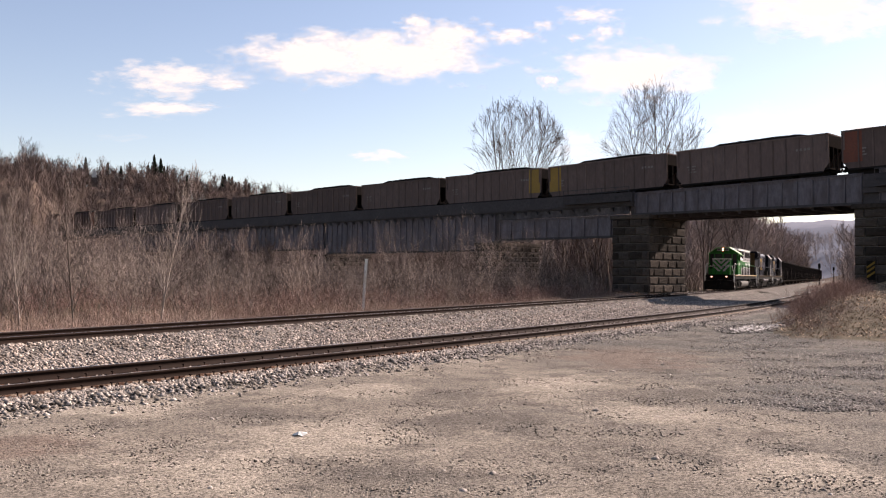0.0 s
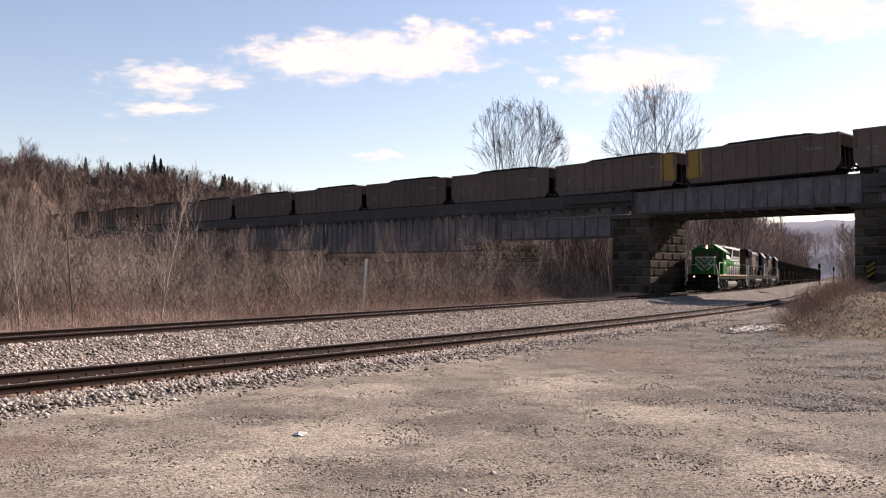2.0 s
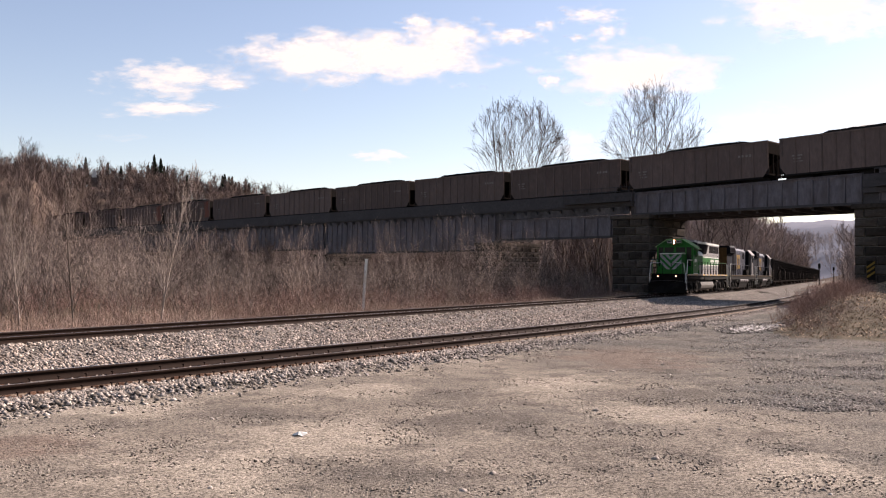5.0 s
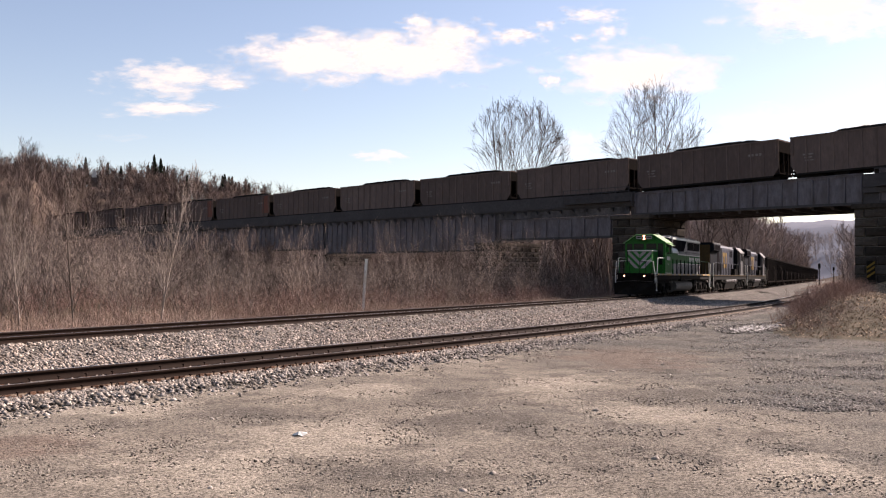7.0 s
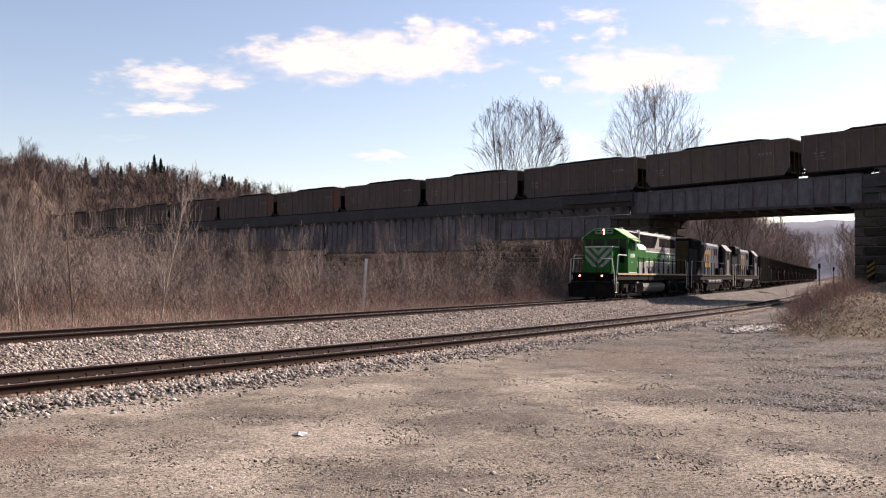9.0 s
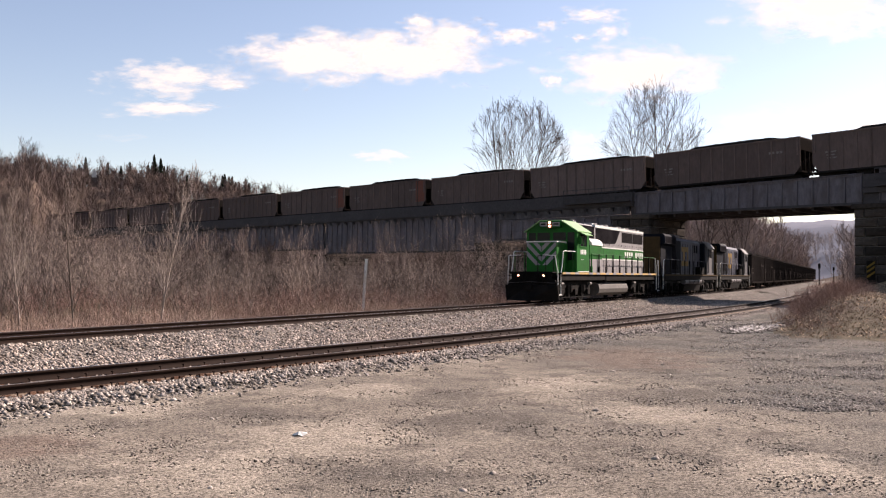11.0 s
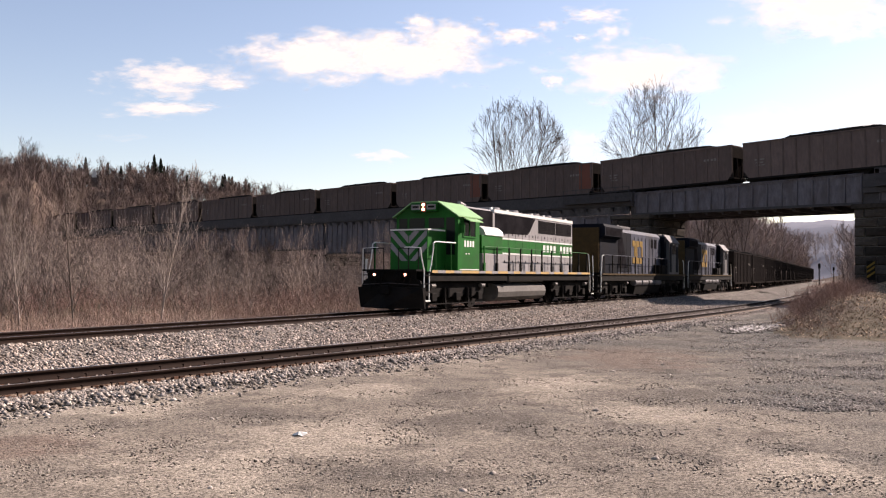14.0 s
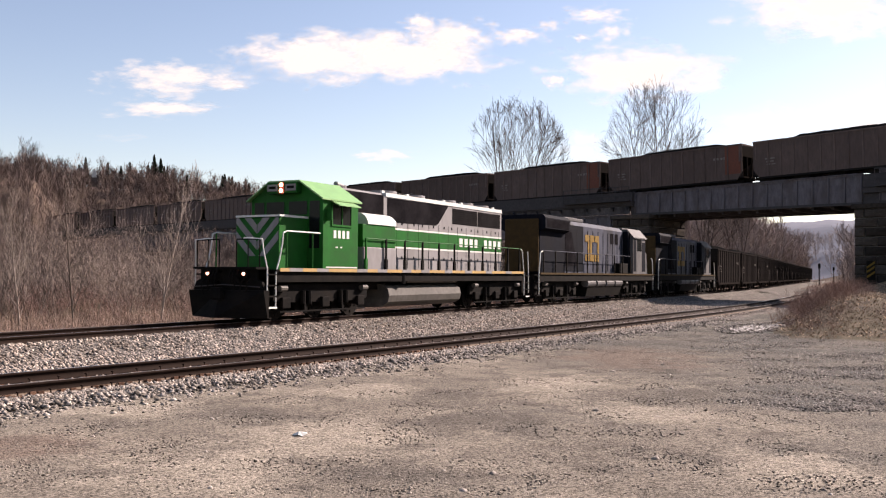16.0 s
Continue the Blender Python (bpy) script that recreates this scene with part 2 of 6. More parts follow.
M_HILL = mat("hillside", (0.0936, 0.0663, 0.05304), (0.0585, 0.04368, 0.03666), 0.95, fine=0.4, coarse=0.03, bump=0.6, dist=0.6, c=(0.1326, 0.0975, 0.0702), spec=0.03)
M_FARTWIG = mat("far_wood", (0.152, 0.113, 0.099), (0.098, 0.074, 0.067), 0.95, fine=0.5, coarse=0.04, bump=0.0, island=0.35, spec=0.03)
M_CONIFER = mat("conifer_green", (0.0234, 0.02808, 0.01872), (0.0156, 0.02028, 0.01404), 0.9, fine=2, coarse=0.3, bump=0.0, island=0.3, spec=0.03)
# Distance haze is mixed into these two base colours; the air itself is clear.
M_HAZEWOOD = mat("haze_tinted_wood", (0.30, 0.245, 0.22), (0.21, 0.172, 0.156), 0.95, fine=0.5, coarse=0.04, bump=0.0, island=0.3, spec=0.03)
M_HAZE = mat("haze_tinted_far", (0.165, 0.172, 0.205), (0.135, 0.142, 0.17), 1.0, fine=0.05, coarse=0.01, bump=0.0, spec=0.03)


# ---- mesh helpers ----
def mesh_np(name, verts, quads):
    verts, quads = np.asarray(verts, dtype=np.float32), np.asarray(quads, dtype=np.int32)
    k = quads.shape[1]
    me = bpy.data.meshes.new(name)
    me.vertices.add(len(verts))
    me.vertices.foreach_set("co", verts.ravel())
    me.loops.add(quads.size)
    me.loops.foreach_set("vertex_index", quads.ravel())
    me.polygons.add(len(quads))
    me.polygons.foreach_set("loop_start", np.arange(0, quads.size, k, dtype=np.int32))
    me.update(calc_edges=True)
    return me


def tubes(p0, p1, r0, r1, sides=3):
    """Tapered open tubes between the points p0 and p1."""
    p0, p1 = np.asarray(p0, float), np.asarray(p1, float)
    d = p1 - p0
    d /= np.maximum(np.linalg.norm(d, axis=1, keepdims=True), 1e-9)
    ref = np.where(np.abs(d[:, 2:3]) > 0.9, np.array([[1.0, 0, 0]]), np.array([[0, 0, 1.0]]))
    a = np.cross(d, ref)
    a /= np.linalg.norm(a, axis=1, keepdims=True)
    b = np.cross(d, a)
    ang = np.arange(sides) * 2 * math.pi / sides
    ring = a[:, None] * np.cos(ang)[None, :, None] + b[:, None] * np.sin(ang)[None, :, None]
    v = np.concatenate([p0[:, None] + ring * np.asarray(r0)[:, None, None], p1[:, None] + ring * np.asarray(r1)[:, None, None]], axis=1)
    n = len(p0)
    base = (np.arange(n) * 2 * sides)[:, None, None]
    i = np.arange(sides)
    f = np.stack([i, (i + 1) % sides, (i + 1) % sides + sides, i + sides], axis=1)[None] + base
    return v.reshape(-1, 3), f.reshape(-1, 4)


class Build:
    """Collects boxes, bars and sheets into one mesh."""

    def __init__(self):
        self.v, self.f = [], []

    def add(self, verts, faces):
        n = len(self.v)
        self.v += [tuple(p) for p in verts]
        self.f += [tuple(i + n for i in q) for q in faces]
        return self

    def box(self, x0, x1, y0, y1, z0, z1, c=0.0):
        """A box, its edges cut by c."""
        if c <= 0:
            return self.add([(x, y, z) for x in (x0, x1) for y in (y0, y1) for z in (z0, z1)],
                            [(0, 1, 3, 2), (4, 6, 7, 5), (0, 4, 5, 1), (2, 3, 7, 6), (0, 2, 6, 4), (1, 5, 7, 3)])
        bm = bmesh.new()
        bmesh.ops.create_cube(bm, size=1.0)
        for p in bm.verts:
            p.co = Vector(((x0 + x1) / 2 + p.co.x * (x1 - x0), (y0 + y1) / 2 + p.co.y * (y1 - y0), (z0 + z1) / 2 + p.co.z * (z1 - z0)))
        bmesh.ops.bevel(bm, geom=bm.edges[:], offset=c, segments=2, affect="EDGES", profile=0.6)
        self.add([p.co for p in bm.verts], [[p.index for p in fc.verts] for fc in bm.faces])
        bm.free()
        return self

    def prism(self, outline, axis, a, b):
        """An outline of (p, q) swept along axis from a to b: axis 0: p, q are y, z; 1: x, z; 2: x, y."""
        def at(p, q, s):
            return ((s, p, q), (p, s, q), (p, q, s))[axis]
        n = len(outline)
        return self.add([at(*o, a) for o in outline] + [at(*o, b) for o in outline],
                        [tuple(range(n)), tuple(range(2 * n - 1, n - 1, -1))] + [(i, i + n, (i + 1) % n + n, (i + 1) % n) for i in range(n)])

    def rod(self, p, q, r, sides=8, r2=None):
        p, q = Vector(p), Vector(q)
        d = (q - p).normalized()
        a = d.orthogonal().normalized()
        b = d.cross(a)
        r2 = r if r2 is None else r2
        ring = [a * math.cos(2 * math.pi * i / sides) + b * math.sin(2 * math.pi * i / sides) for i in range(sides)]
        return self.add([p + o * r for o in ring] + [q + o * r2 for o in ring],
                        [tuple(range(sides)), tuple(range(2 * sides - 1, sides - 1, -1))] + [(i, i + sides, (i + 1) % sides + sides, (i + 1) % sides) for i in range(sides)])

    def path(self, pts, r, sides=6):
        for p, q in zip(pts, pts[1:]):
            self.rod(p, q, r, sides)
        return self

    def mesh(self, name, smooth=False):
        me = bpy.data.meshes.new(name)
        me.from_pydata(self.v, [], self.f)
        bm = bmesh.new()
        bm.from_mesh(me)
        bmesh.ops.recalc_face_normals(bm, faces=bm.faces[:])
        bm.to_mesh(me)
        bm.free()
        if smooth:
            me.polygons.foreach_set("use_smooth", [True] * len(me.polygons))
        return me


def part(name, build, material, parent=None, label=""):
    """Links a Build or a mesh as one mesh object under a thing or a part."""
    me = build.mesh(name) if isinstance(build, Build) else build
    if not me.materials:
        me.materials.append(material)
    ob = new(name, me)
    if parent:
        ob.parent = parent
    return tagged(ob, label)


def thing(name, label, category, group="", kind="", at=None):
    ob = new(name)
    ob.empty_display_size = 0.2
    if at is not None:
        ob.matrix_basis = at
    return tagged(ob, label, category, group, kind)


# ---- the plan: tracks ----
KNOT_S = np.array([-60, -20, 20, 50, 80, 110, 140, 180, 260, 500.0])
KNOT_A = np.array([1.0692, 1.0698, 1.0703, 1.1002, 1.1301, 1.1530, 1.1601, 1.1547, 1.1434, 1.1311])
S_ALL = np.arange(-60, 500.1, 0.5)
A_ALL = np.interp(S_ALL, KNOT_S, KNOT_A)
_steps = np.stack([np.cos(A_ALL), np.sin(A_ALL)], 1) * 0.5
C_ALL = np.concatenate([[[0, 0]], np.cumsum((_steps[1:] + _steps[:-1]) / 2, axis=0)])
C_ALL = C_ALL - C_ALL[120] + np.array([-1.8066, 36.5881])


def main_line(s, right=0.0):
    """A place on the far track, s metres back from where the engine ends; right: metres towards the lot."""
    x, y, a = np.interp(s, S_ALL, C_ALL[:, 0]), np.interp(s, S_ALL, C_ALL[:, 1]), np.interp(s, S_ALL, A_ALL)
    return x + right * np.sin(a), y - right * np.cos(a), a


NEAR_Y = np.arange(-40.0, 200.0, 1.0)


def near_x(y):
    y = np.asarray(y, float)
    inside = -0.0021 * y * y + 0.7792 * y - 18.453 + 0.855
    y1 = 70.0
    return np.where(y > y1, -0.0021 * y1 * y1 + 0.7792 * y1 - 17.598 + (y - y1) * 0.485, inside)


def near_line(y, right=0.0):
    x = near_x(y)
    sl = (near_x(np.asarray(y) + 0.5) - near_x(np.asarray(y) - 0.5))
    a = np.arctan2(1.0, sl)
    return x + right * np.sin(a), np.asarray(y) - right * np.cos(a), a


def offset_main(x, y):
    """Metres right of the far track, towards the lot."""
    s = np.interp(y, C_ALL[:, 1], S_ALL)
    cx, a = np.interp(y, C_ALL[:, 1], C_ALL[:, 0]), np.interp(s, S_ALL, A_ALL)
    return (x - cx) * np.sin(a)


def offset_near(x, y):
    return (x - near_x(y)) * 0.86


def sm(x, a, b):
    t = np.clip((x - a) / (b - a), 0, 1)
    return t * t * (3 - 2 * t)


# the viaduct: its track's line, and metres towards the camera from it
V_O, V_D, V_N = np.array([10.35, 97.7]), np.array([0.715, -0.699]), np.array([-0.699, -0.715])
V_ANGLE = math.degrees(math.atan2(V_D[1], V_D[0]))
V_POSE = pose(V_O[0], V_O[1], 0, 0, 0, V_ANGLE)


def ground_z(x, y):
    x, y = np.asarray(x, float), np.asarray(y, float)
    d, e = offset_main(x, y), offset_near(x, y)
    z = np.full(np.broadcast(x, y).shape, -0.48)
    z = z - 0.35 * sm(-d, 3.0, 6.0)
    # the bank beside the right-hand pier
    u = (x - V_O[0]) * V_D[0] + (y - V_O[1]) * V_D[1]
    em = e - np.interp(y, [27, 45, 60, 73], [8.8, 5.9, 5.0, 5.4])
    z = z + 1.15 * sm(y, 25, 36) * np.exp(-(em / np.where(em < 0, 1.8, 3.6)) ** 2) * sm(100 - y, 0, 30) + 1.5 * sm(e, 4.5, 9) * sm(y, 48, 72)
    # hills behind
    ratio = x / np.maximum(y, 1.0)
    rise = np.interp(ratio, [-1.2, -0.6, -0.42, -0.3, -0.2, -0.1, 0.05, 0.2, 0.32, 0.45, 0.6, 1.0], [37, 34, 31, 28, 22, 17, 16, 17, 20, 24, 26, 30])
    valley = np.maximum(sm(-d, 14, 75), sm(d, 26, 95))
    z = z + rise * sm(y, 165, 300) * valley
    z = z + 14 * sm(y, 600, 1500)
    # the spur into which the viaduct runs, and the wooded slope beyond the opening
    z = z + 17 * sm(-ratio, 0.405, 0.455) * sm(y, 140, 185) * sm(260 - y, 0, 60)
    z = z + 27 * sm(ratio, 0.21, 0.28) * sm(-d, 8, 42) * sm(y, 120, 190) * sm(420 - y, 0, 160)
    # roll of the dirt lot
    z = z + 0.03 * np.sin(x * 0.37 + 0.21 * y) * np.cos(y * 0.29 - 0.2 * x) * sm(e, 2.0, 4.0)
    return z


# ---- ground ----
def build_ground():
    ang = np.concatenate([np.arange(-32, 32, 0.22), np.arange(32, 328, 4.0)])
    ang = np.radians(ang)
    rad = np.concatenate([[0.0], np.geomspace(1.2, 3800, 250)])
    r, a = np.meshgrid(rad, ang)
    x, y = r * np.sin(a), r * np.cos(a)
    z = ground_z(x, y)
    near = (r < 45) & (offset_near(x, y) > 1.5)
    z[near] += np.array([0.022 * noise.noise((p * 1.1, q * 1.1, 0.0)) + 0.010 * noise.noise((p * 4.0, q * 4.0, 5.0)) for p, q in zip(x[near], y[near])])
    v = np.stack([x, y, z], -1).reshape(-1, 3)
    na, nr = x.shape
    i, j = np.meshgrid(np.arange(na), np.arange(nr - 1), indexing="ij")
    k = (i + 1) % na
    f = np.stack([i * nr + j, i * nr + j + 1, k * nr + j + 1, k * nr + j], -1).reshape(-1, 4)
    me = mesh_np("ground", v, f)
    for m in (M_LOT, M_BRUSHGROUND, M_HILL, M_BANK, M_HAZE):
        me.materials.append(m)
    cx, cy = v[f, 0].mean(1), v[f, 1].mean(1)
    d, e = offset_main(cx, cy), offset_near(cx, cy)
    bank = (ground_z(cx, cy) > -0.40) & (cy > 23) & (e > 3.5)
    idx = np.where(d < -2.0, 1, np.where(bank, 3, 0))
    idx = np.where((cy > 150) | (np.hypot(cx, cy) > 160) | ((cy < -30)), 2, idx)
    # Far ground takes the haze-tinted colour so the distance turns bluish.
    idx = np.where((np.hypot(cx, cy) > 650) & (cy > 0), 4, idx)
    me.polygons.foreach_set("material_index", idx.astype(np.int32))
    me.polygons.foreach_set("use_smooth", np.ones(len(f), bool))
    ob = new("ground", me)
    tagged(ob, "dusty brown dirt and gravel lot by the tracks", "ground", kind="structure")


build_ground()


# ---- ballast ----
def bed_z(d, e):
    """Height of the ballast, d metres right of the far track and e metres right of the near one."""
    far = -0.168 - 0.37 * sm(np.abs(d), 1.3, 3.0)
    near = -0.408 - 0.22 * sm(e, 1.4, 2.7)
    return np.where(e > -1.5, near, np.where(d < 0, far - 0.35 * sm(-d, 2.2, 4.0), np.maximum(far, -0.44)))


def build_ballast():
    ys = np.concatenate([np.arange(5, 60, 0.35), np.arange(60, 120, 1.0)])
    v = []
    cols = 64
    for y in ys:
        s = np.interp(y, C_ALL[:, 1], S_ALL)
        x0, y0, _ = main_line(s, -3.2)
        x1, y1, _ = near_line(y - 5.0 + 0.04 * y, 2.7)
        t = np.linspace(0, 1, cols)
        px, py = x0 + (x1 - x0) * t, y0 + (y1 - y0) * t
        v.append(np.stack([px, py, bed_z(offset_main(px, py), offset_near(px, py))], 1))
    v = np.array(v)
    n = len(ys)
    flat = v.reshape(-1, 3)
    flat[:, 2] += np.random.RandomState(5).normal(0, 0.012, len(flat))
    i, j = np.meshgrid(np.arange(n - 1), np.arange(cols - 1), indexing="ij")
    f = np.stack([i * cols + j, i * cols + j + 1, (i + 1) * cols + j + 1, (i + 1) * cols + j], -1).reshape(-1, 4)
    me = mesh_np("ballast_bed", flat, f)
    me.materials.append(M_BALLAST)
    tagged(new("ballast_bed", me), "grey crushed stone ballast bed under the two tracks", "ballast", kind="structure")
    # far part of the main line
    s = np.arange(80, 420, 2.0)
    v = []
    for w, z in ((-4.0, -0.85), (-1.6, -0.2), (1.6, -0.2), (5.0, -0.55)):
        x, y, _ = main_line(s, w)
        v.append(np.stack([x, y, np.full_like(x, z)], 1))
    v = np.stack(v, 1).reshape(-1, 3)
    f = [(4 * i + j, 4 * i + j + 1, 4 * i + j + 5, 4 * i + j + 4) for i in range(len(s) - 1) for j in range(3)]
    me = mesh_np("ballast_bed", v, f)
    me.materials.append(M_BALLAST)
    tagged(new("ballast_bed", me), "grey stone ballast bed of the main line beyond the bridge", "ballast", kind="structure")


build_ballast()


def build_stones(name, label, count, seed, where, size, material=M_STONE):
    """Loose crushed stones: where(rng, n) gives their places."""
    rng = np.random.RandomState(seed)
    p = where(rng, count)
    n = len(p)
    octa = np.array([(1, 0, 0), (0, 1, 0), (-1, 0, 0), (0, -1, 0), (0, 0, 1), (0, 0, -1)], float)
    tri = np.array([(0, 1, 4), (1, 2, 4), (2, 3, 4), (3, 0, 4), (1, 0, 5), (2, 1, 5), (3, 2, 5), (0, 3, 5)])
    o = octa[None] * rng.uniform(0.6, 1.25, (n, 6, 1)) + rng.normal(0, 0.18, (n, 6, 3))
    o *= (rng.uniform(size[0], size[1], (n, 1)) * np.array([[1, 1, 0.7]]))[:, None]
    a = rng.uniform(0, 6.28, n)
    c, s = np.cos(a)[:, None], np.sin(a)[:, None]
    v = np.stack([o[..., 0] * c - o[..., 1] * s, o[..., 0] * s + o[..., 1] * c, o[..., 2]], -1) + p[:, None]
    f = (tri[None] + (np.arange(n) * 6)[:, None, None]).reshape(-1, 3)
    me = mesh_np(name, v.reshape(-1, 3), f)
    me.materials.append(material)
    tagged(new(name, me), label, "stones", kind="stuff")


def stones_between(rng, n):
    y = 13 + 57 * rng.rand(n) ** 1.7
    s = np.interp(y, C_ALL[:, 1], S_ALL)
    x0, y0, _ = main_line(s, -2.0)
    x1, y1, _ = near_line(y - 5.0 + 0.04 * y, 1.55)
    t = rng.rand(n)
    x, yy = x0 + (x1 - x0) * t, y0 + (y1 - y0) * t
    d, e = offset_main(x, yy), offset_near(x, yy)
    ok = (np.abs(np.abs(e) - 0.75) > 0.12) & (np.abs(np.abs(d) - 0.75) > 0.12) & ((np.abs(e) > 0.75) | (rng.rand(n) < 0.35))
    return np.stack([x, yy, bed_z(d, e) + 0.01], 1)[ok]


def stones_shoulder(rng, n):
    y = 8 + 34 * rng.rand(n) ** 1.5
    e = 0.98 + np.abs(rng.normal(0, 0.62, n))
    x, yy, _ = near_line(y, e)
    z = np.maximum(bed_z(offset_main(x, yy), e), ground_z(x, yy))
    return np.stack([x, yy, z + 0.005], 1)[e < 4.2]


def stones_lot(rng, n):
    y = 4.5 + 26 * rng.rand(n) ** 1.4
    x = (rng.rand(n) * 1.1 - 0.55) * y
    e = offset_near(x, y)
    clump = np.array([noise.noise((a * 0.45, b * 0.45, 7.0)) for a, b in zip(x, y)])
    ok = (e > 2.2) & (clump > rng.uniform(-0.9, 0.7, n))
    return np.stack([x, y, ground_z(x, y) - 0.003], 1)[ok]


build_stones("ballast_stones", "grey crushed stones between the rails and tracks", 66000, 11, stones_between, (0.024, 0.058), M_WARMSTONE)
build_stones("shoulder_stones", "pale and grey stones spilling from the track shoulder", 14000, 12, stones_shoulder, (0.02, 0.06))
build_stones("lot_pebbles", "small grey pebbles strewn over the dirt lot", 95000, 13, stones_lot, (0.005, 0.021), M_PEBBLE)


def stones_track_side(rng, n):
    y = 13 + 17 * rng.rand(n)
    x = (0.30 + 0.26 * rng.rand(n) ** 0.7) * y
    clump = np.array([noise.noise((a * 0.3, b * 0.6, 2.0)) for a, b in zip(x, y)])
    ok = (offset_near(x, y) > 3.0) & (clump > rng.uniform(-0.35, 0.4, n)) & (ground_z(x, y) < -0.4)
    return np.stack([x, y, ground_z(x, y)], 1)[ok]


build_stones("loose_gravel", "coarse grey gravel scattered by the bank", 24000, 15, stones_track_side, (0.010, 0.032))
build_stones("lot_stones", "loose stones lying on the dirt lot", 420, 14, stones_lot, (0.025, 0.055))


# ---- rails and ties ----
RAIL_SHAPE = ((-0.072, 0), (0.072, 0), (0.072, 0.012), (0.012, 0.032), (0.010, 0.125), (0.036, 0.138), (0.037, 0.165), (0.028, 0.178),
              (-0.028, 0.178), (-0.037, 0.165), (-0.036, 0.138), (-0.010, 0.125), (-0.012, 0.032), (-0.072, 0.012))


def rail_mesh(xs, ys, angles, z, head=M_RAILTOP, dusty=True):
    n = len(RAIL_SHAPE)
    v = [(x + q * math.sin(a), y - q * math.cos(a), z + h) for x, y, a in zip(xs, ys, angles) for q, h in RAIL_SHAPE]
    f, m = [], []
    for i in range(len(xs) - 1):
        for j in range(n):
            k = (j + 1) % n
            f.append((i * n + j, i * n + k, (i + 1) * n + k, (i + 1) * n + j))
            # dusty: the outer foot faces take the sun-caught tan
            m.append(1 if j == 7 else 2 if dusty and j in (1, 2) else 0)
    me = mesh_np("rail", v, f)
    me.materials.append(M_RAIL)
    me.materials.append(head)
    me.materials.append(M_RAILFOOT)
    me.polygons.foreach_set("material_index", np.array(m, dtype=np.int32))
    return me


def build_tracks():
    far = thing("railway_track", "rusty main line track with worn steel rails on grey ballast", "railway track", "railway tracks", "structure")
    s = np.concatenate([np.arange(-45, 130, 1.0), np.arange(130, 420, 4.0)])
    for side in (-0.755, 0.755):
        part("rail", rail_mesh(*main_line(s, side), -0.178, M_RAILTOP, False), M_RAIL, far, "rusty steel rail with a worn bright head")
    near = thing("railway_track", "rusty side track with dark rails and weathered wooden ties", "railway track", "railway tracks", "structure")
    y = np.arange(-8, 130, 1.0)
    for side in (-0.755, 0.755):
        part("rail", rail_mesh(*near_line(y, side), -0.398, M_RAILDULL if side > 0 else M_RAILTOP, side > 0), M_RAIL, near, "dark rusty steel rail")
    tie = Build().box(-1.3, 1.3, -0.115, 0.115, -0.2, 0, 0.012).mesh("tie")
    tie.materials.append(M_TIE)
    plate = Build().box(-0.2, 0.26, -0.1, 0.1, 0, 0.016, 0.004).mesh("tie_plate")
    plate.materials.append(M_PLATE)
    spike = Build().rod((0, 0, 0), (0, 0, 0.05), 0.012, 6).box(-0.03, 0.02, -0.017, 0.017, 0.05, 0.068, 0.004).mesh("spike")
    spike.materials.append(M_RAIL)
    anchor = Build().box(-0.02, 0.09, -0.02, 0.02, -0.01, 0.03, 0.006).box(0.07, 0.10, -0.05, 0.05, -0.01, 0.045, 0.006).mesh("rail_anchor")
    anchor.materials.append(M_PLATE)
    rng = random.Random(4)

    def lay(parent, x, y, a, z):
        ob = new("tie", tie)
        ob.parent = parent
        ob.matrix_basis = pose(x, y, z + rng.uniform(-0.012, 0.012), 0, rng.uniform(-0.5, 0.5), math.degrees(a) - 90 + rng.uniform(-1.5, 1.5))
    yy = 6.0
    while yy < 72:
        x, y0, a = near_line(yy)
        lay(near, x, y0, a, -0.402)
        if yy < 40:
            for side in (-0.755, 0.755):
                px, py, _ = near_line(yy, side)
                ob = new("tie_plate", plate)
                ob.parent, ob.matrix_basis = near, pose(float(px), float(py), -0.404, 0, 0, math.degrees(a) - 90)
                px, py, _ = near_line(yy, side + 0.125)
                ob = new("spike", spike)
                ob.parent, ob.matrix_basis = near, pose(float(px), float(py), -0.39, rng.uniform(-6, 6), rng.uniform(-6, 6), math.degrees(a) - 90 + rng.uniform(-20, 20))
            if yy < 24:
                for dy in (-0.15, 0.15):
                    px, py, _ = near_line(yy + dy + rng.uniform(-0.03, 0.03), 0.755 + 0.07)
                    ob = new("rail_anchor", anchor)
                    ob.parent, ob.matrix_basis = near, pose(float(px), float(py), -0.388, 0, rng.uniform(-5, 5), math.degrees(a) - 90 + rng.uniform(-8, 8))
        yy += 0.53 * math.sin(a)
    for i in range(160):
        x, y0, a = main_line(-24 + i * 0.55)
        lay(far, x, y0, a, -0.182)


build_tracks()


# ---- viaduct: x runs along it to the near end, -y towards the lot ----
UP_RAIL = 9.0
UP_Y = 1.5
FACE = -2.3


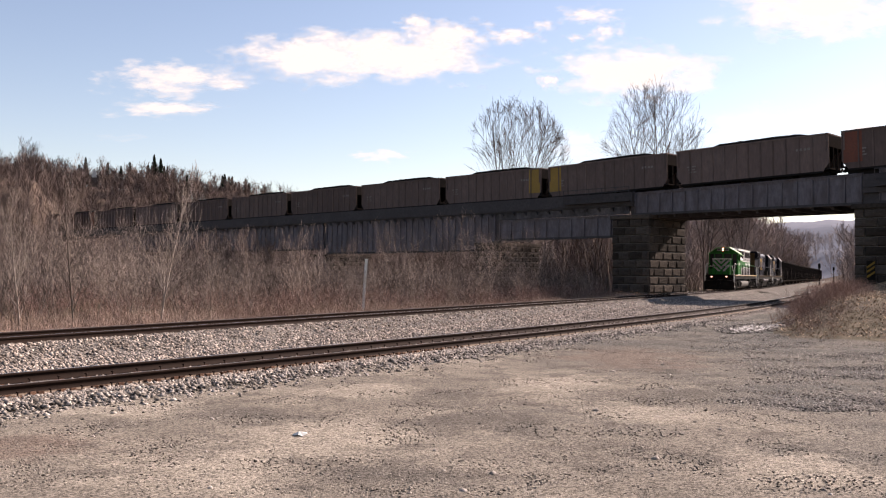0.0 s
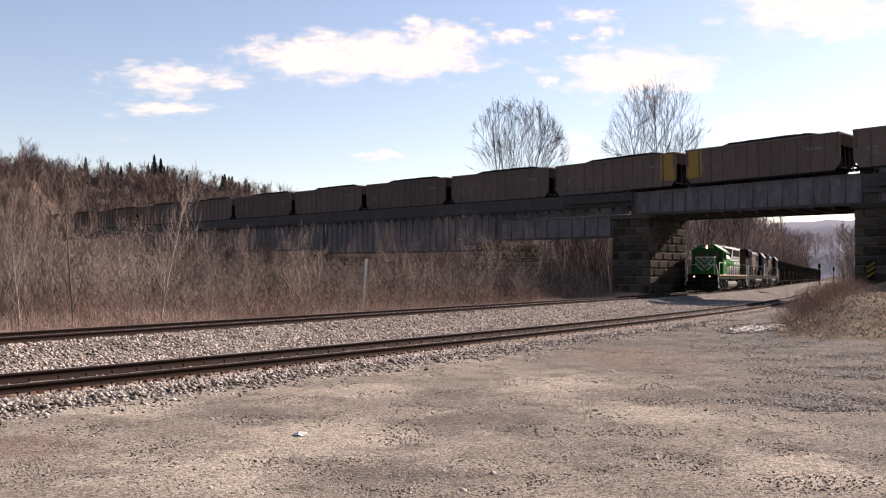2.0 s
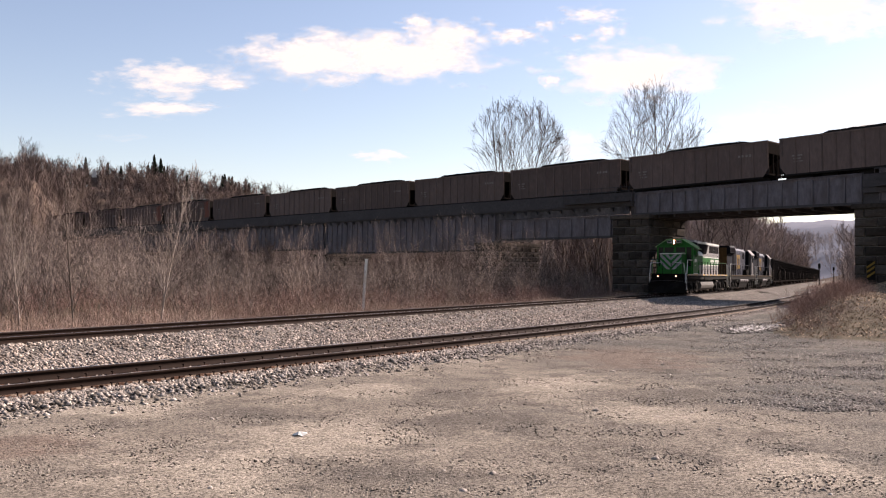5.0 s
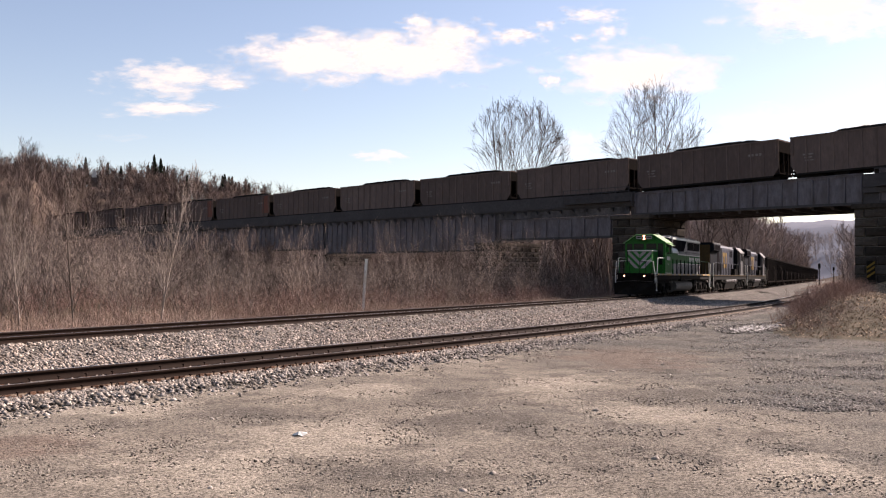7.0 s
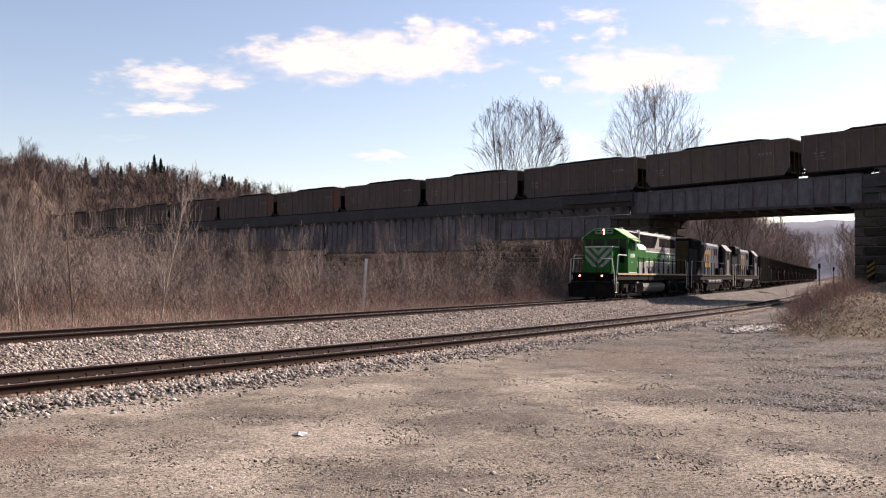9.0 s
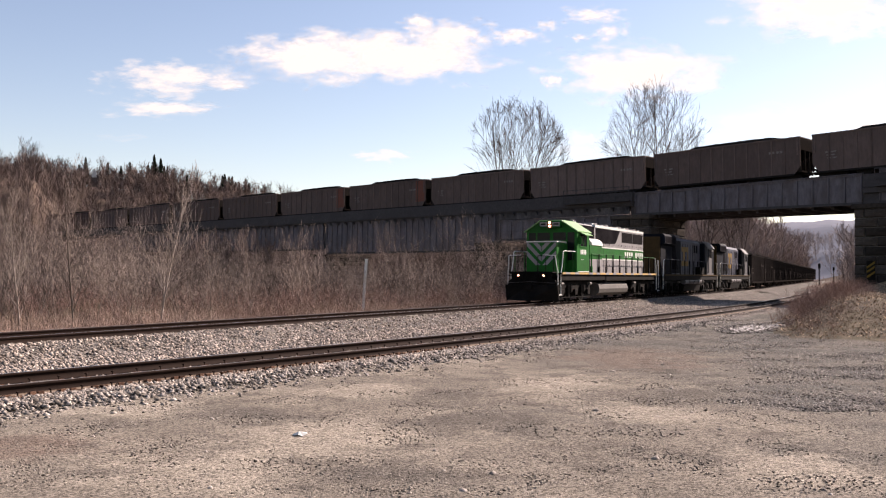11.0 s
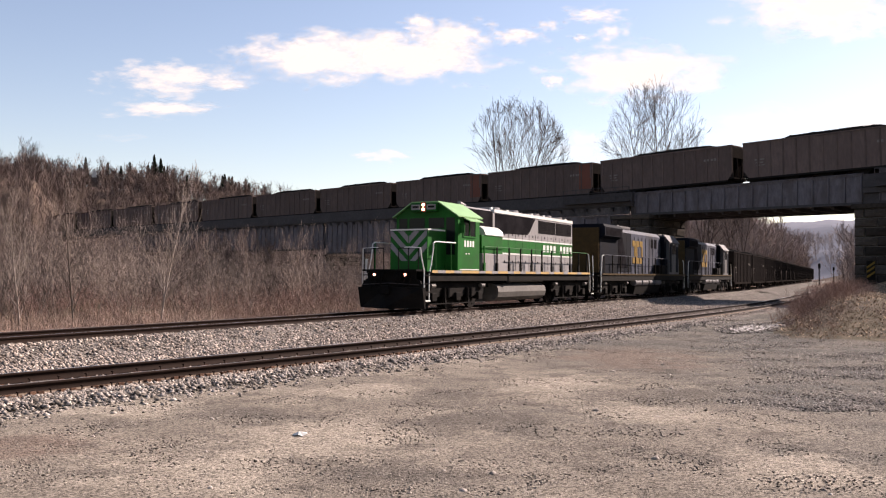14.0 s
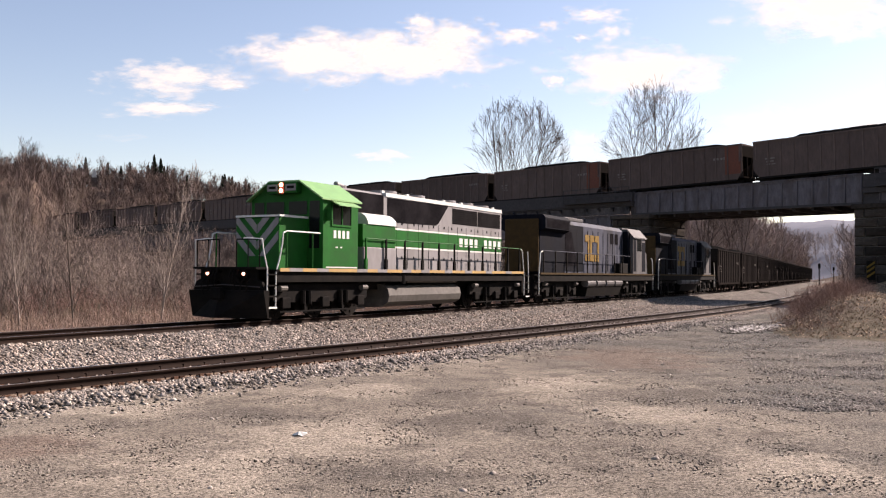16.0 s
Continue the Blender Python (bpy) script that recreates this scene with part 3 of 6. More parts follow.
def girder(parent, x0, x1, z0, z1, step, y=FACE, climb=0.0):
    """A riveted plate girder: web, flanges and upright stiffeners; climb: how much higher its top is at x1."""
    def slab(ya, yb, top, bottom):
        return Build().prism(((x0, z1 - top), (x1, z1 + climb - top), (x1, z1 + climb - bottom), (x0, z1 - bottom)), 1, ya, yb)
    rivets = Build()
    web = Build().prism(((x0, z0), (x1, z0), (x1, z1 + climb), (x0, z1)), 1, y, y + 0.05)
    g = part("girder", web, M_STEEL, parent, "weathered grey riveted steel plate girder")
    part("flange", slab(y - 0.2, y + 0.25, -0.002, 0.06), M_STEEL, g)
    part("flange_angle", slab(y - 0.08, y - 0.002, 0.062, 0.22), M_STEEL, g)
    # Underside shade is put into the lower flange with the darker steel.
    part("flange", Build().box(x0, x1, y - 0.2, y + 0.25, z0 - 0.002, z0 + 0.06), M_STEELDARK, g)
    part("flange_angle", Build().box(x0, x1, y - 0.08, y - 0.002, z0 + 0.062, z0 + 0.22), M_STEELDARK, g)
    st = Build().box(-0.045, 0.045, -0.15, -0.003, 0.0, 1.0).mesh("stiffener")
    st.materials.append(M_STEEL)
    n = max(2, round((x1 - x0) / step))
    for i in range(n + 1):
        ob = new("stiffener", st)
        ob.parent = g
        u = i / n
        ob.location = (x0 + 0.06 + (x1 - x0 - 0.12) * u, y, z0 + 0.225)
        ob.scale.z = z1 + climb * u - z0 - 0.45
        for k in range(7 if step > 1.5 else 0):
            z = z0 + 0.35 + (z1 + climb * u - z0 - 0.7) * k / 6
            rivets.box(ob.location.x - 0.13, ob.location.x - 0.085, y - 0.016, y - 0.001, z, z + 0.045)
    if rivets.v:
        tagged(part("rivets", rivets, M_STEEL, g), kind="stuff")
    return g


def pier(name, label, x0, x1, y0, y1, z0, z1, course, length, faces, batter=0.0):
    """A masonry pier: a mortar core with proud rough stone blocks on the faces that show."""
    t = thing(name, label, "bridge pier", "viaduct piers", "structure", V_POSE.copy())
    part("core", Build().box(x0 + 0.06, x1 - 0.06, y0 + 0.06, y1 - 0.06, z0, z1), M_MORTAR, t)
    part("coping", Build().box(x0 - 0.2, x1 + 0.2, y0 - 0.2, y1 + 0.2, z1, z1 + 0.38, 0.05), M_PIER, t, "projecting stone coping")
    rng = random.Random(name + str(x0))
    shapes = []
    for k in range(6):
        b = Build()
        o = rng.uniform(0.02, 0.07)
        b.add([(-0.485, 0, -0.465), (0.485, 0, -0.465), (0.485, 0, 0.465), (-0.485, 0, 0.465),
               (-0.485, -0.06, -0.465), (0.485, -0.06, -0.465), (0.485, -0.06, 0.465), (-0.485, -0.06, 0.465),
               (-0.42, -0.13 - 2 * o, -0.36), (0.42 - o, -0.15, -0.38), (0.41, -0.14 - 2 * o, 0.36), (-0.40, -0.17, 0.37 - o)],
              [(0, 1, 5, 4), (1, 2, 6, 5), (2, 3, 7, 6), (3, 0, 4, 7), (4, 5, 9, 8), (5, 6, 10, 9), (6, 7, 11, 10), (7, 4, 8, 11), (8, 9, 10, 11)])
        me = b.mesh("stone")
        me.materials.append(M_PIER)
        shapes.append(me)
    rows = round((z1 - z0) / course)
    h = (z1 - z0) / rows
    for face in faces:
        along = x1 - x0 if face in "FB" else y1 - y0
        n = max(1, round(along / length))
        w = along / n
        for r in range(rows):
            cuts = [0.0] + [w * (i + (0.5 if r % 2 else 0.0)) + rng.uniform(-0.12, 0.12) for i in range(1 if r % 2 == 0 else 0, n)] + [along]
            for a, b in zip(cuts, cuts[1:]):
                if b - a < 0.1:
                    continue
                ob = new("stone", rng.choice(shapes))
                ob.parent = t
                m, z = (a + b) / 2, z0 + h * (r + 0.5)
                scale = Matrix.Diagonal((b - a, 1, h, 1))
                if face == "F":
                    ob.matrix_basis = pose(x0 + m, y0 + 0.08, z) @ scale
                else:
                    ob.matrix_basis = pose(x1 - 0.08, y0 + m, z, 0, 0, 90) @ scale
    return t


def build_viaduct():
    v = thing("railway_viaduct", "long weathered grey steel girder railway viaduct on stone piers", "viaduct", kind="structure", at=V_POSE.copy())
    # over the tracks
    girder(v, 13.4, 34.3, 7.2, 9.38, 1.32, FACE, 0.34)
    girder(v, 13.4, 34.3, 6.95, 9.38, 1.62, 3.6, 0.34)
    # Dark blocks added between spans to shut out sky and sunlit girder ends.
    for x0, x1 in ((12.9, 13.38), (34.32, 35.55)):
        part("end_frame", Build().box(x0, x1, -2.25, 3.85, 7.26, 9.3).box(x0, x1, -2.42, -2.252, 8.64, 9.5), M_STEELDARK, v, "dark filler block between two spans")
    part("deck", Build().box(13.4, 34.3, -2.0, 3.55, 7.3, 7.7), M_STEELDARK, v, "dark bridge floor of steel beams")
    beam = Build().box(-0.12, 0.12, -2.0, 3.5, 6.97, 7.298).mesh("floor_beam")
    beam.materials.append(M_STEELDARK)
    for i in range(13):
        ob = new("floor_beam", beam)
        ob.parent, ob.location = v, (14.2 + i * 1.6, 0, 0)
    # More added filler blocks, below the deck of the other spans.
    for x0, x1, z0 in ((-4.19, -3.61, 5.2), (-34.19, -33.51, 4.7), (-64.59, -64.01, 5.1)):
        part("end_frame", Build().box(x0, x1, -2.25, 3.4, z0, 8.09), M_STEELDARK, v, "dark filler block between two spans")
    # shorter span beside the pier, deck above it
    girder(v, -3.6, 12.3, 5.15, 7.35, 1.55)
    girder(v, -33.5, -4.2, 4.05, 8.1, 1.02)
    girder(v, -64.0, -34.2, 4.6, 8.0, 1.1)
    girder(v, -92.0, -64.6, 5.0, 8.0, 1.3)
    girder(v, 35.6, 60.0, 7.25, 9.97, 1.62)
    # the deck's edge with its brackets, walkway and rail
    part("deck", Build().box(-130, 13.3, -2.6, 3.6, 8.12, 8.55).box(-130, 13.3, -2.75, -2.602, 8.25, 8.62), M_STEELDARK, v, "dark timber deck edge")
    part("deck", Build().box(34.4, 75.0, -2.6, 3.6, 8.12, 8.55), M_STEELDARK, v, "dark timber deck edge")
    # Dark strips added to block the sky showing between deck and cars.
    part("parapet", Build().box(-130, 13.3, -2.68, -2.6, 8.63, 9.45), M_STEELDARK, v, "dark strip closing the gap along the deck")
    part("parapet", Build().box(34.45, 60, -2.68, -2.6, 8.56, 9.6), M_STEELDARK, v, "dark strip closing the gap along the deck")
    part("parapet", Build().box(-3.6, 12.8, -2.5, -2.352, 7.4, 8.1), M_FASCIA, v, "grey steel fascia above the short span")
    br = Build().prism(((-2.86, 8.1), (-2.31, 8.1), (-2.31, 7.72), (-2.40, 7.72)), 0, -0.06, 0.06).mesh("bracket")
    br.materials.append(M_FASCIA)
    for i in range(64):
        ob = new("bracket", br)
        ob.parent, ob.location = v, (12.6 - 1.55 * i, -0.21, 0)
    for x0, x1 in ((5.5, 13.2), (35.5, 48.0)):
        rail = Build()
        for z in (9.15, 9.55, 9.95):
            rail.rod((x0, -3.1, z), (x1, -3.1, z), 0.03)
        n = int((x1 - x0) / 1.5)
        for i in range(n + 1):
            x = x0 + (x1 - x0) * i / n
            rail.rod((x, -3.1, 8.6), (x, -3.1, 9.97), 0.035)
        rail.box(x0, x1, -3.3, -2.76, 8.55, 8.62)
        part("walkway_railing", rail, M_STEELDARK, v, "dark steel pipe railing on a side walkway")
    # track on the deck
    for y in (UP_Y - 0.75, UP_Y + 0.75):
        part("rail", Build().prism(((-130, UP_RAIL), (4, UP_RAIL), (75, UP_RAIL + 1.491), (75, UP_RAIL + 1.321), (4, UP_RAIL - 0.17), (-130, UP_RAIL - 0.17)), 1, y - 0.035, y + 0.035), M_RAIL, v, "steel rail on the viaduct")
    part("timbers", Build().prism(((-130, 8.552), (75, 8.552), (75, UP_RAIL + 1.319), (4, UP_RAIL - 0.172), (-130, UP_RAIL - 0.172)), 1, UP_Y - 1.4, UP_Y + 1.4), M_STEELDARK, v, "dark bridge timbers")
    # piers and bents
    pier("stone_pier", "dark rough-cut stone pier with a sunlit side", 11.3, 15.3, -3.0, 3.6, -0.9, 6.85, 0.74, 1.5, "FR")
    pier("stone_pier", "dark rough-cut stone abutment pier on a bank", 33.9, 39.0, -3.0, 5.0, -0.6, 6.85, 0.74, 1.6, "F")
    pier("stone_pier", "stone pier half hidden by brush, sunlit on one side", -6.6, -3.6, -2.8, 4.5, -1.0, 4.6, 0.55, 1.3, "FR")
    pier("stone_pier", "stone pier hidden among bare trees", -36.0, -33.0, -2.8, 4.5, -1.0, 3.7, 0.6, 1.4, "FR")
    pier("stone_pier", "stone pier hidden among bare trees", -66.0, -63.0, -2.8, 4.5, -1.0, 4.2, 0.6, 1.4, "F")
    pier("stone_pier", "stone pier hidden among bare trees", -94.0, -91.0, -2.8, 4.5, -1.0, 4.6, 0.6, 1.4, "F")
    # bearing blocks between pier tops and girders
    bear = Build()
    for x, z0, z1 in ((13.9, 7.23, 7.25), (-4.4, 4.98, 5.15), (-3.9, 4.98, 5.15), (11.9, 5.0, 5.15)):
        bear.box(x - 0.3, x + 0.3, -2.6, -1.9, z0, z1)
    part("bearing", bear, M_STEELDARK, v)
    # hazard panel on the pier by the bank
    sign = thing("hazard_sign", "black and yellow striped hazard panel on the pier", "sign", at=V_POSE @ pose(35.25, -3.35, 2.0))
    part("panel", Build().box(-0.32, 0.32, -0.012, 0.012, -0.75, 0.75), M_BLACK, sign)
    st = Build().prism(((-0.3, -0.12), (0.3, 0.28), (0.3, 0.46), (-0.3, 0.06)), 1, -0.017, -0.013).mesh("stripe")
    st.materials.append(M_GEYELLOW)
    for k in (-0.5, -0.1, 0.25):
        ob = new("stripe", st)
        ob.parent, ob.location = sign, (0, 0, k)


build_viaduct()


# ---- hopper cars: x forward, z from the rail's top ----
CAR_L = 15.18
UP_L = 15.3


def hopper_meshes():
    L = 7.13
    r = {}
    # side sheets with sloped ends below, top chord, side posts
    sides = Build()
    for y in (-1.52, 1.49):
        sides.prism(((-L, 4.0), (-L, 1.5), (-L + 0.55, 0.76), (L - 0.55, 0.76), (L, 1.5), (L, 4.0)), 1, y, y + 0.03)
    r["body"] = sides.mesh("body")
    top = Build()
    for y in (-1.58, 1.48):
        top.box(-L, L, y, y + 0.1, 3.9, 4.03)
    for x in (-L, L - 0.1):
        top.box(x, x + 0.1, -1.48, 1.48, 3.9, 4.03)
    r["top_chord"] = top.mesh("top_chord")
    sill = Build()
    for y in (-1.56, 1.48):
        sill.box(-L + 0.55, L - 0.55, y, y + 0.08, 0.68, 0.84)
    sill.box(-7.35, 7.35, -0.2, 0.2, 0.75, 1.1).box(-7.59, -7.35, -0.12, 0.12, 0.72, 0.98).box(7.35, 7.59, -0.12, 0.12, 0.72, 0.98)
    r["sill"] = sill.mesh("sill")
    post = Build().box(-0.06, 0.06, -1.58, -1.523, 0.86, 3.9).mesh("side_post")
    r["side_post"] = post
    ends = Build().add([(L, -1.48, 3.95), (L, 1.48, 3.95), (L, 1.48, 2.9), (L, -1.48, 2.9), (4.2, -1.48, 1.1), (4.2, 1.48, 1.1)], [(0, 1, 2, 3), (3, 2, 5, 4)])
    r["end_sheet"] = ends.mesh("end_sheet")
    r["end_post"] = Build().box(L - 0.1, L - 0.002, -0.05, 0.05, 1.09, 2.89).mesh("end_post")
    r["end_platform"] = Build().box(5.6, 7.2, -1.45, 1.45, 0.96, 1.085).mesh("end_platform")
    bays = Build()
    bays.prism(((-1.3, 1.1), (1.3, 1.1), (0.35, 0.3), (-0.35, 0.3)), 1, -1.1, 1.1)
    r["bay"] = bays.mesh("bay")
    # heaped load
    rng = random.Random(8)
    nx, ny = 30, 8
    v, f = [], []
    for i in range(nx + 1):
        x = -L + 0.1 + (2 * L - 0.2) * i / nx
        u = i / nx
        h = 0.62 * min(1, max(0, (u - 0.06) / 0.22)) * min(1, max(0, (0.97 - u) / 0.2))
        for j in range(ny + 1):
            q = j / ny * 2 - 1
            v.append((x, q * 1.47, 3.86 + max(0, h * (1 - abs(q) ** 1.6) + rng.uniform(-0.05, 0.05)) * (1 if 0 < j < ny else 0)))
    for i in range(nx):
        for j in range(ny):
            a = i * (ny + 1) + j
            f.append((a, a + 1, a + ny + 2, a + ny + 1))
    r["coal_load"] = Build().add(v, f).mesh("coal_load", True)
    truck = Build()
    for y in (-1.02, 0.92):
        truck.prism(((-1.2, 0.5), (-0.9, 0.72), (0.9, 0.72), (1.2, 0.5), (1.0, 0.36), (0.4, 0.3), (-0.4, 0.3), (-1.0, 0.36)), 1, y, y + 0.1)
    truck.box(-0.25, 0.25, -1.0, 1.0, 0.4, 0.78)
    r["truck"] = truck.mesh("truck")
    wheels = Build()
    for y in (-0.8, 0.68):
        wheels.rod((0, y, 0.46), (0, y + 0.13, 0.46), 0.46, 16)
    wheels.rod((0, -1.0, 0.46), (0, 1.0, 0.46), 0.08, 8)
    r["wheelset"] = wheels.mesh("wheelset")
    st = Build()
    for x, w, z, h in ((4.6, 0.5, 2.75, 0.2), (5.3, 0.55, 2.75, 0.2), (-5.6, 0.9, 2.35, 0.12), (-5.6, 0.7, 2.1, 0.1), (-5.5, 0.8, 1.85, 0.1)):
        st.box(x - w / 2, x - w * 0.1, -1.532, -1.5225, z, z + h).box(x + w * 0.05, x + w / 2, -1.532, -1.5225, z, z + h)
    r["stencil_bars"] = st.mesh("stencil_bars")
    r["end_panel"] = Build().box(-0.75, 0.75, -1.535, -1.522, 1.35, 3.88).mesh("end_panel")
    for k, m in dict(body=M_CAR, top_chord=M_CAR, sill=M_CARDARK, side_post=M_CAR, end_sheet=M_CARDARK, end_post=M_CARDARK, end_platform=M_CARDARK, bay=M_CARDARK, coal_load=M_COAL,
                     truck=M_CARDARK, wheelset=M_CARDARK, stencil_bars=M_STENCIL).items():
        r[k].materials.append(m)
    return r


HOPPER_BROWN = hopper_meshes()
HOPPER_BLACK = {}
for key, source in HOPPER_BROWN.items():
    HOPPER_BLACK[key] = source.copy()
    if key in ("body", "top_chord", "side_post"):
        HOPPER_BLACK[key].materials.clear()
        HOPPER_BLACK[key].materials.append(M_CARBLACK)
PANEL = {}
for key, material in (("yellow", M_YELLOW), ("orange", M_ORANGE)):
    PANEL[key] = HOPPER_BROWN["end_panel"].copy()
    PANEL[key].materials.append(material)


def hopper_car(group, label, front="", rear="", meshes=None):
    HOPPER = meshes or HOPPER_BROWN
    t = thing("hopper_car", label, "hopper car", group)
    body = part("body", HOPPER["body"], M_CAR, t)
    for name in ("top_chord", "sill", "coal_load"):
        part(name, HOPPER[name], M_CAR, t, "heaped black coal" if name == "coal_load" else "")
    for i in range(13):
        for k in (0, 180):
            ob = new("side_post", HOPPER["side_post"])
            ob.parent = body
            ob.matrix_basis = pose((-6.9 + 13.8 * i / 12) * (1 if k == 0 else -1), 0, 0, 0, 0, k)
            if i in (0, 12):
                ob.scale.z = 0.5
                ob.location.z = 2.0
    for k in (0, 180):
        end = part("end_sheet", HOPPER["end_sheet"], M_CARDARK, t)
        end.matrix_basis = pose(0, 0, 0, 0, 0, k)
        part("end_platform", HOPPER["end_platform"], M_CARDARK, end)
        for y in (-1.4, -0.45, 0.45, 1.4):
            part("end_post", HOPPER["end_post"], M_CARDARK, end).location.y = y
    for k in (0, 180):
        marks = part("stencil_bars", HOPPER["stencil_bars"], M_STENCIL, t, "worn pale stencilled bars")
        marks.matrix_basis = pose(0, 0, 0, 0, 0, k)
        tagged(marks, kind="stuff")
    for x in (-3.0, 0.0, 3.0):
        part("bay", HOPPER["bay"], M_CARDARK, t).location.x = x
    for x in (-5.6, 5.6):
        tr = part("truck", HOPPER["truck"], M_CARDARK, t)
        tr.location.x = x
        for dx in (-0.88, 0.88):
            w = part("wheelset", HOPPER["wheelset"], M_CARDARK, tr)
            w.location.x = dx
    for name, x in ((front, 6.22), (rear, -6.22)):
        if name:
            for k in (0, 180):
                ob = part("end_panel", PANEL[name], M_CAR, t, name + " painted end panel")
                ob.matrix_basis = pose(x, 0, 0, 0, 0, k)
    return t


UPPER = []
for k in range(-5, 18):
    front = "yellow" if k == 0 else "orange" if k in (7, 8) else ""
    rear = "yellow" if k == -1 else "orange" if k == -3 else ""
    note = {"yellow": " with yellow end panels", "orange": " with an orange end panel", "": ""}[front or rear]
    UPPER.append((k, hopper_car("hopper cars on the viaduct", "dirty dark brown coal hopper car" + note, front, rear)))


# ---- locomotives: x forward, y to the left, z from the rail's top ----
def wheel_mesh(r):
    b = Build()
    for y in (-0.8, 0.66):
        b.rod((0, y, 0), (0, y + 0.14, 0), r, 24)
    for y in (-0.83, 0.8):
        b.rod((0, y, 0), (0, y + 0.03, 0), r * 0.45, 12)
        for i in range(6):
            a = i * math.pi / 3
            b.rod((math.cos(a) * r * 0.68, y, math.sin(a) * r * 0.68), (math.cos(a) * r * 0.68, y + 0.03, math.sin(a) * r * 0.68), r * 0.1, 6)
    b.rod((0, -1.1, 0), (0, 1.1, 0), 0.1, 10)
    me = b.mesh("wheelset")
    me.materials.append(M_BLACK)
    return me


WHEEL = wheel_mesh(0.51)
WHEELS = []


def engine_truck(parent, x, spacing=2.07):
    frame_ = Build()
    n = spacing
    for y in (-1.18, 1.06):
        frame_.prism(((-n - 0.55, 0.95), (-n - 0.3, 1.12), (n + 0.3, 1.12), (n + 0.55, 0.95), (n + 0.5, 0.62), (n * 0.72, 0.55), (n * 0.5, 0.80), (n * 0.28, 0.55),
                      (-n * 0.28, 0.55), (-n * 0.5, 0.80), (-n * 0.72, 0.55), (-n - 0.5, 0.62)), 1, y, y + 0.12)
    tr = part("truck", frame_, M_BLACK, parent, "black six-wheel truck frame")
    tr.location.x = x
    for y in (-1.3, 1.181):
        for dx in (-n, 0, n):
            part("axle_box", Build().box(dx - 0.2, dx + 0.2, y, y + 0.12, 0.38, 0.72, 0.03), M_BLACK, tr)
    for y in (-1.26, 1.25):
        for dx in (-n * 0.5, n * 0.5):
            for k in (-0.16, 0.16):
                part("spring", Build().rod((dx + k, y, 0.5), (dx + k, y, 0.92), 0.085, 8), M_BLACK, tr)
    for y in (-1.34, 1.2):
        for dx in (-2.25, 2.25):
            part("brake_cylinder", Build().rod((dx - 0.16, y + 0.07, 1.0), (dx + 0.16, y + 0.07, 1.0), 0.10, 10), M_TANK, tr, "pale brake cylinder")
    for y in (-1.33, 1.19):
        rod = Build().box(-n - 0.3, n + 0.3, y + 0.04, y + 0.08, 0.25, 0.3)
        for dx in (-n * 0.5, n * 0.5):
            rod.box(dx - 0.07, dx + 0.07, y, y + 0.06, 0.2, 0.5)
        part("brake_rigging", rod, M_BLACK, tr)
    for dx in (-n, 0, n):
        part("traction_motor", Build().box(dx - 0.72, dx + 0.72, -0.55, 0.55, 0.24, 0.98, 0.05), M_BLACK, tr)
    for dx in (-n, 0, n):
        w = part("wheelset", WHEEL, M_BLACK, parent, "")
        w.location = (x + dx, 0, 0.51)
        WHEELS.append(w)


def letters(parent, x0, x1, y, z0, z1, spec, material, label):
    """Plain bars that stand for lettering on the left side; spec: a mark for each bar, a blank for a space."""
    n = len(spec)
    w = (x1 - x0) / n
    for i, ch in enumerate(spec):
        if ch == " ":
            continue
        xc = x0 + w * (i + 0.5)
        b = Build().box(xc - w * 0.34, xc + w * 0.26, y, y + 0.006, z0 + 0.03, z1 - 0.03)
        part("letter_bar", b, material, parent, label)


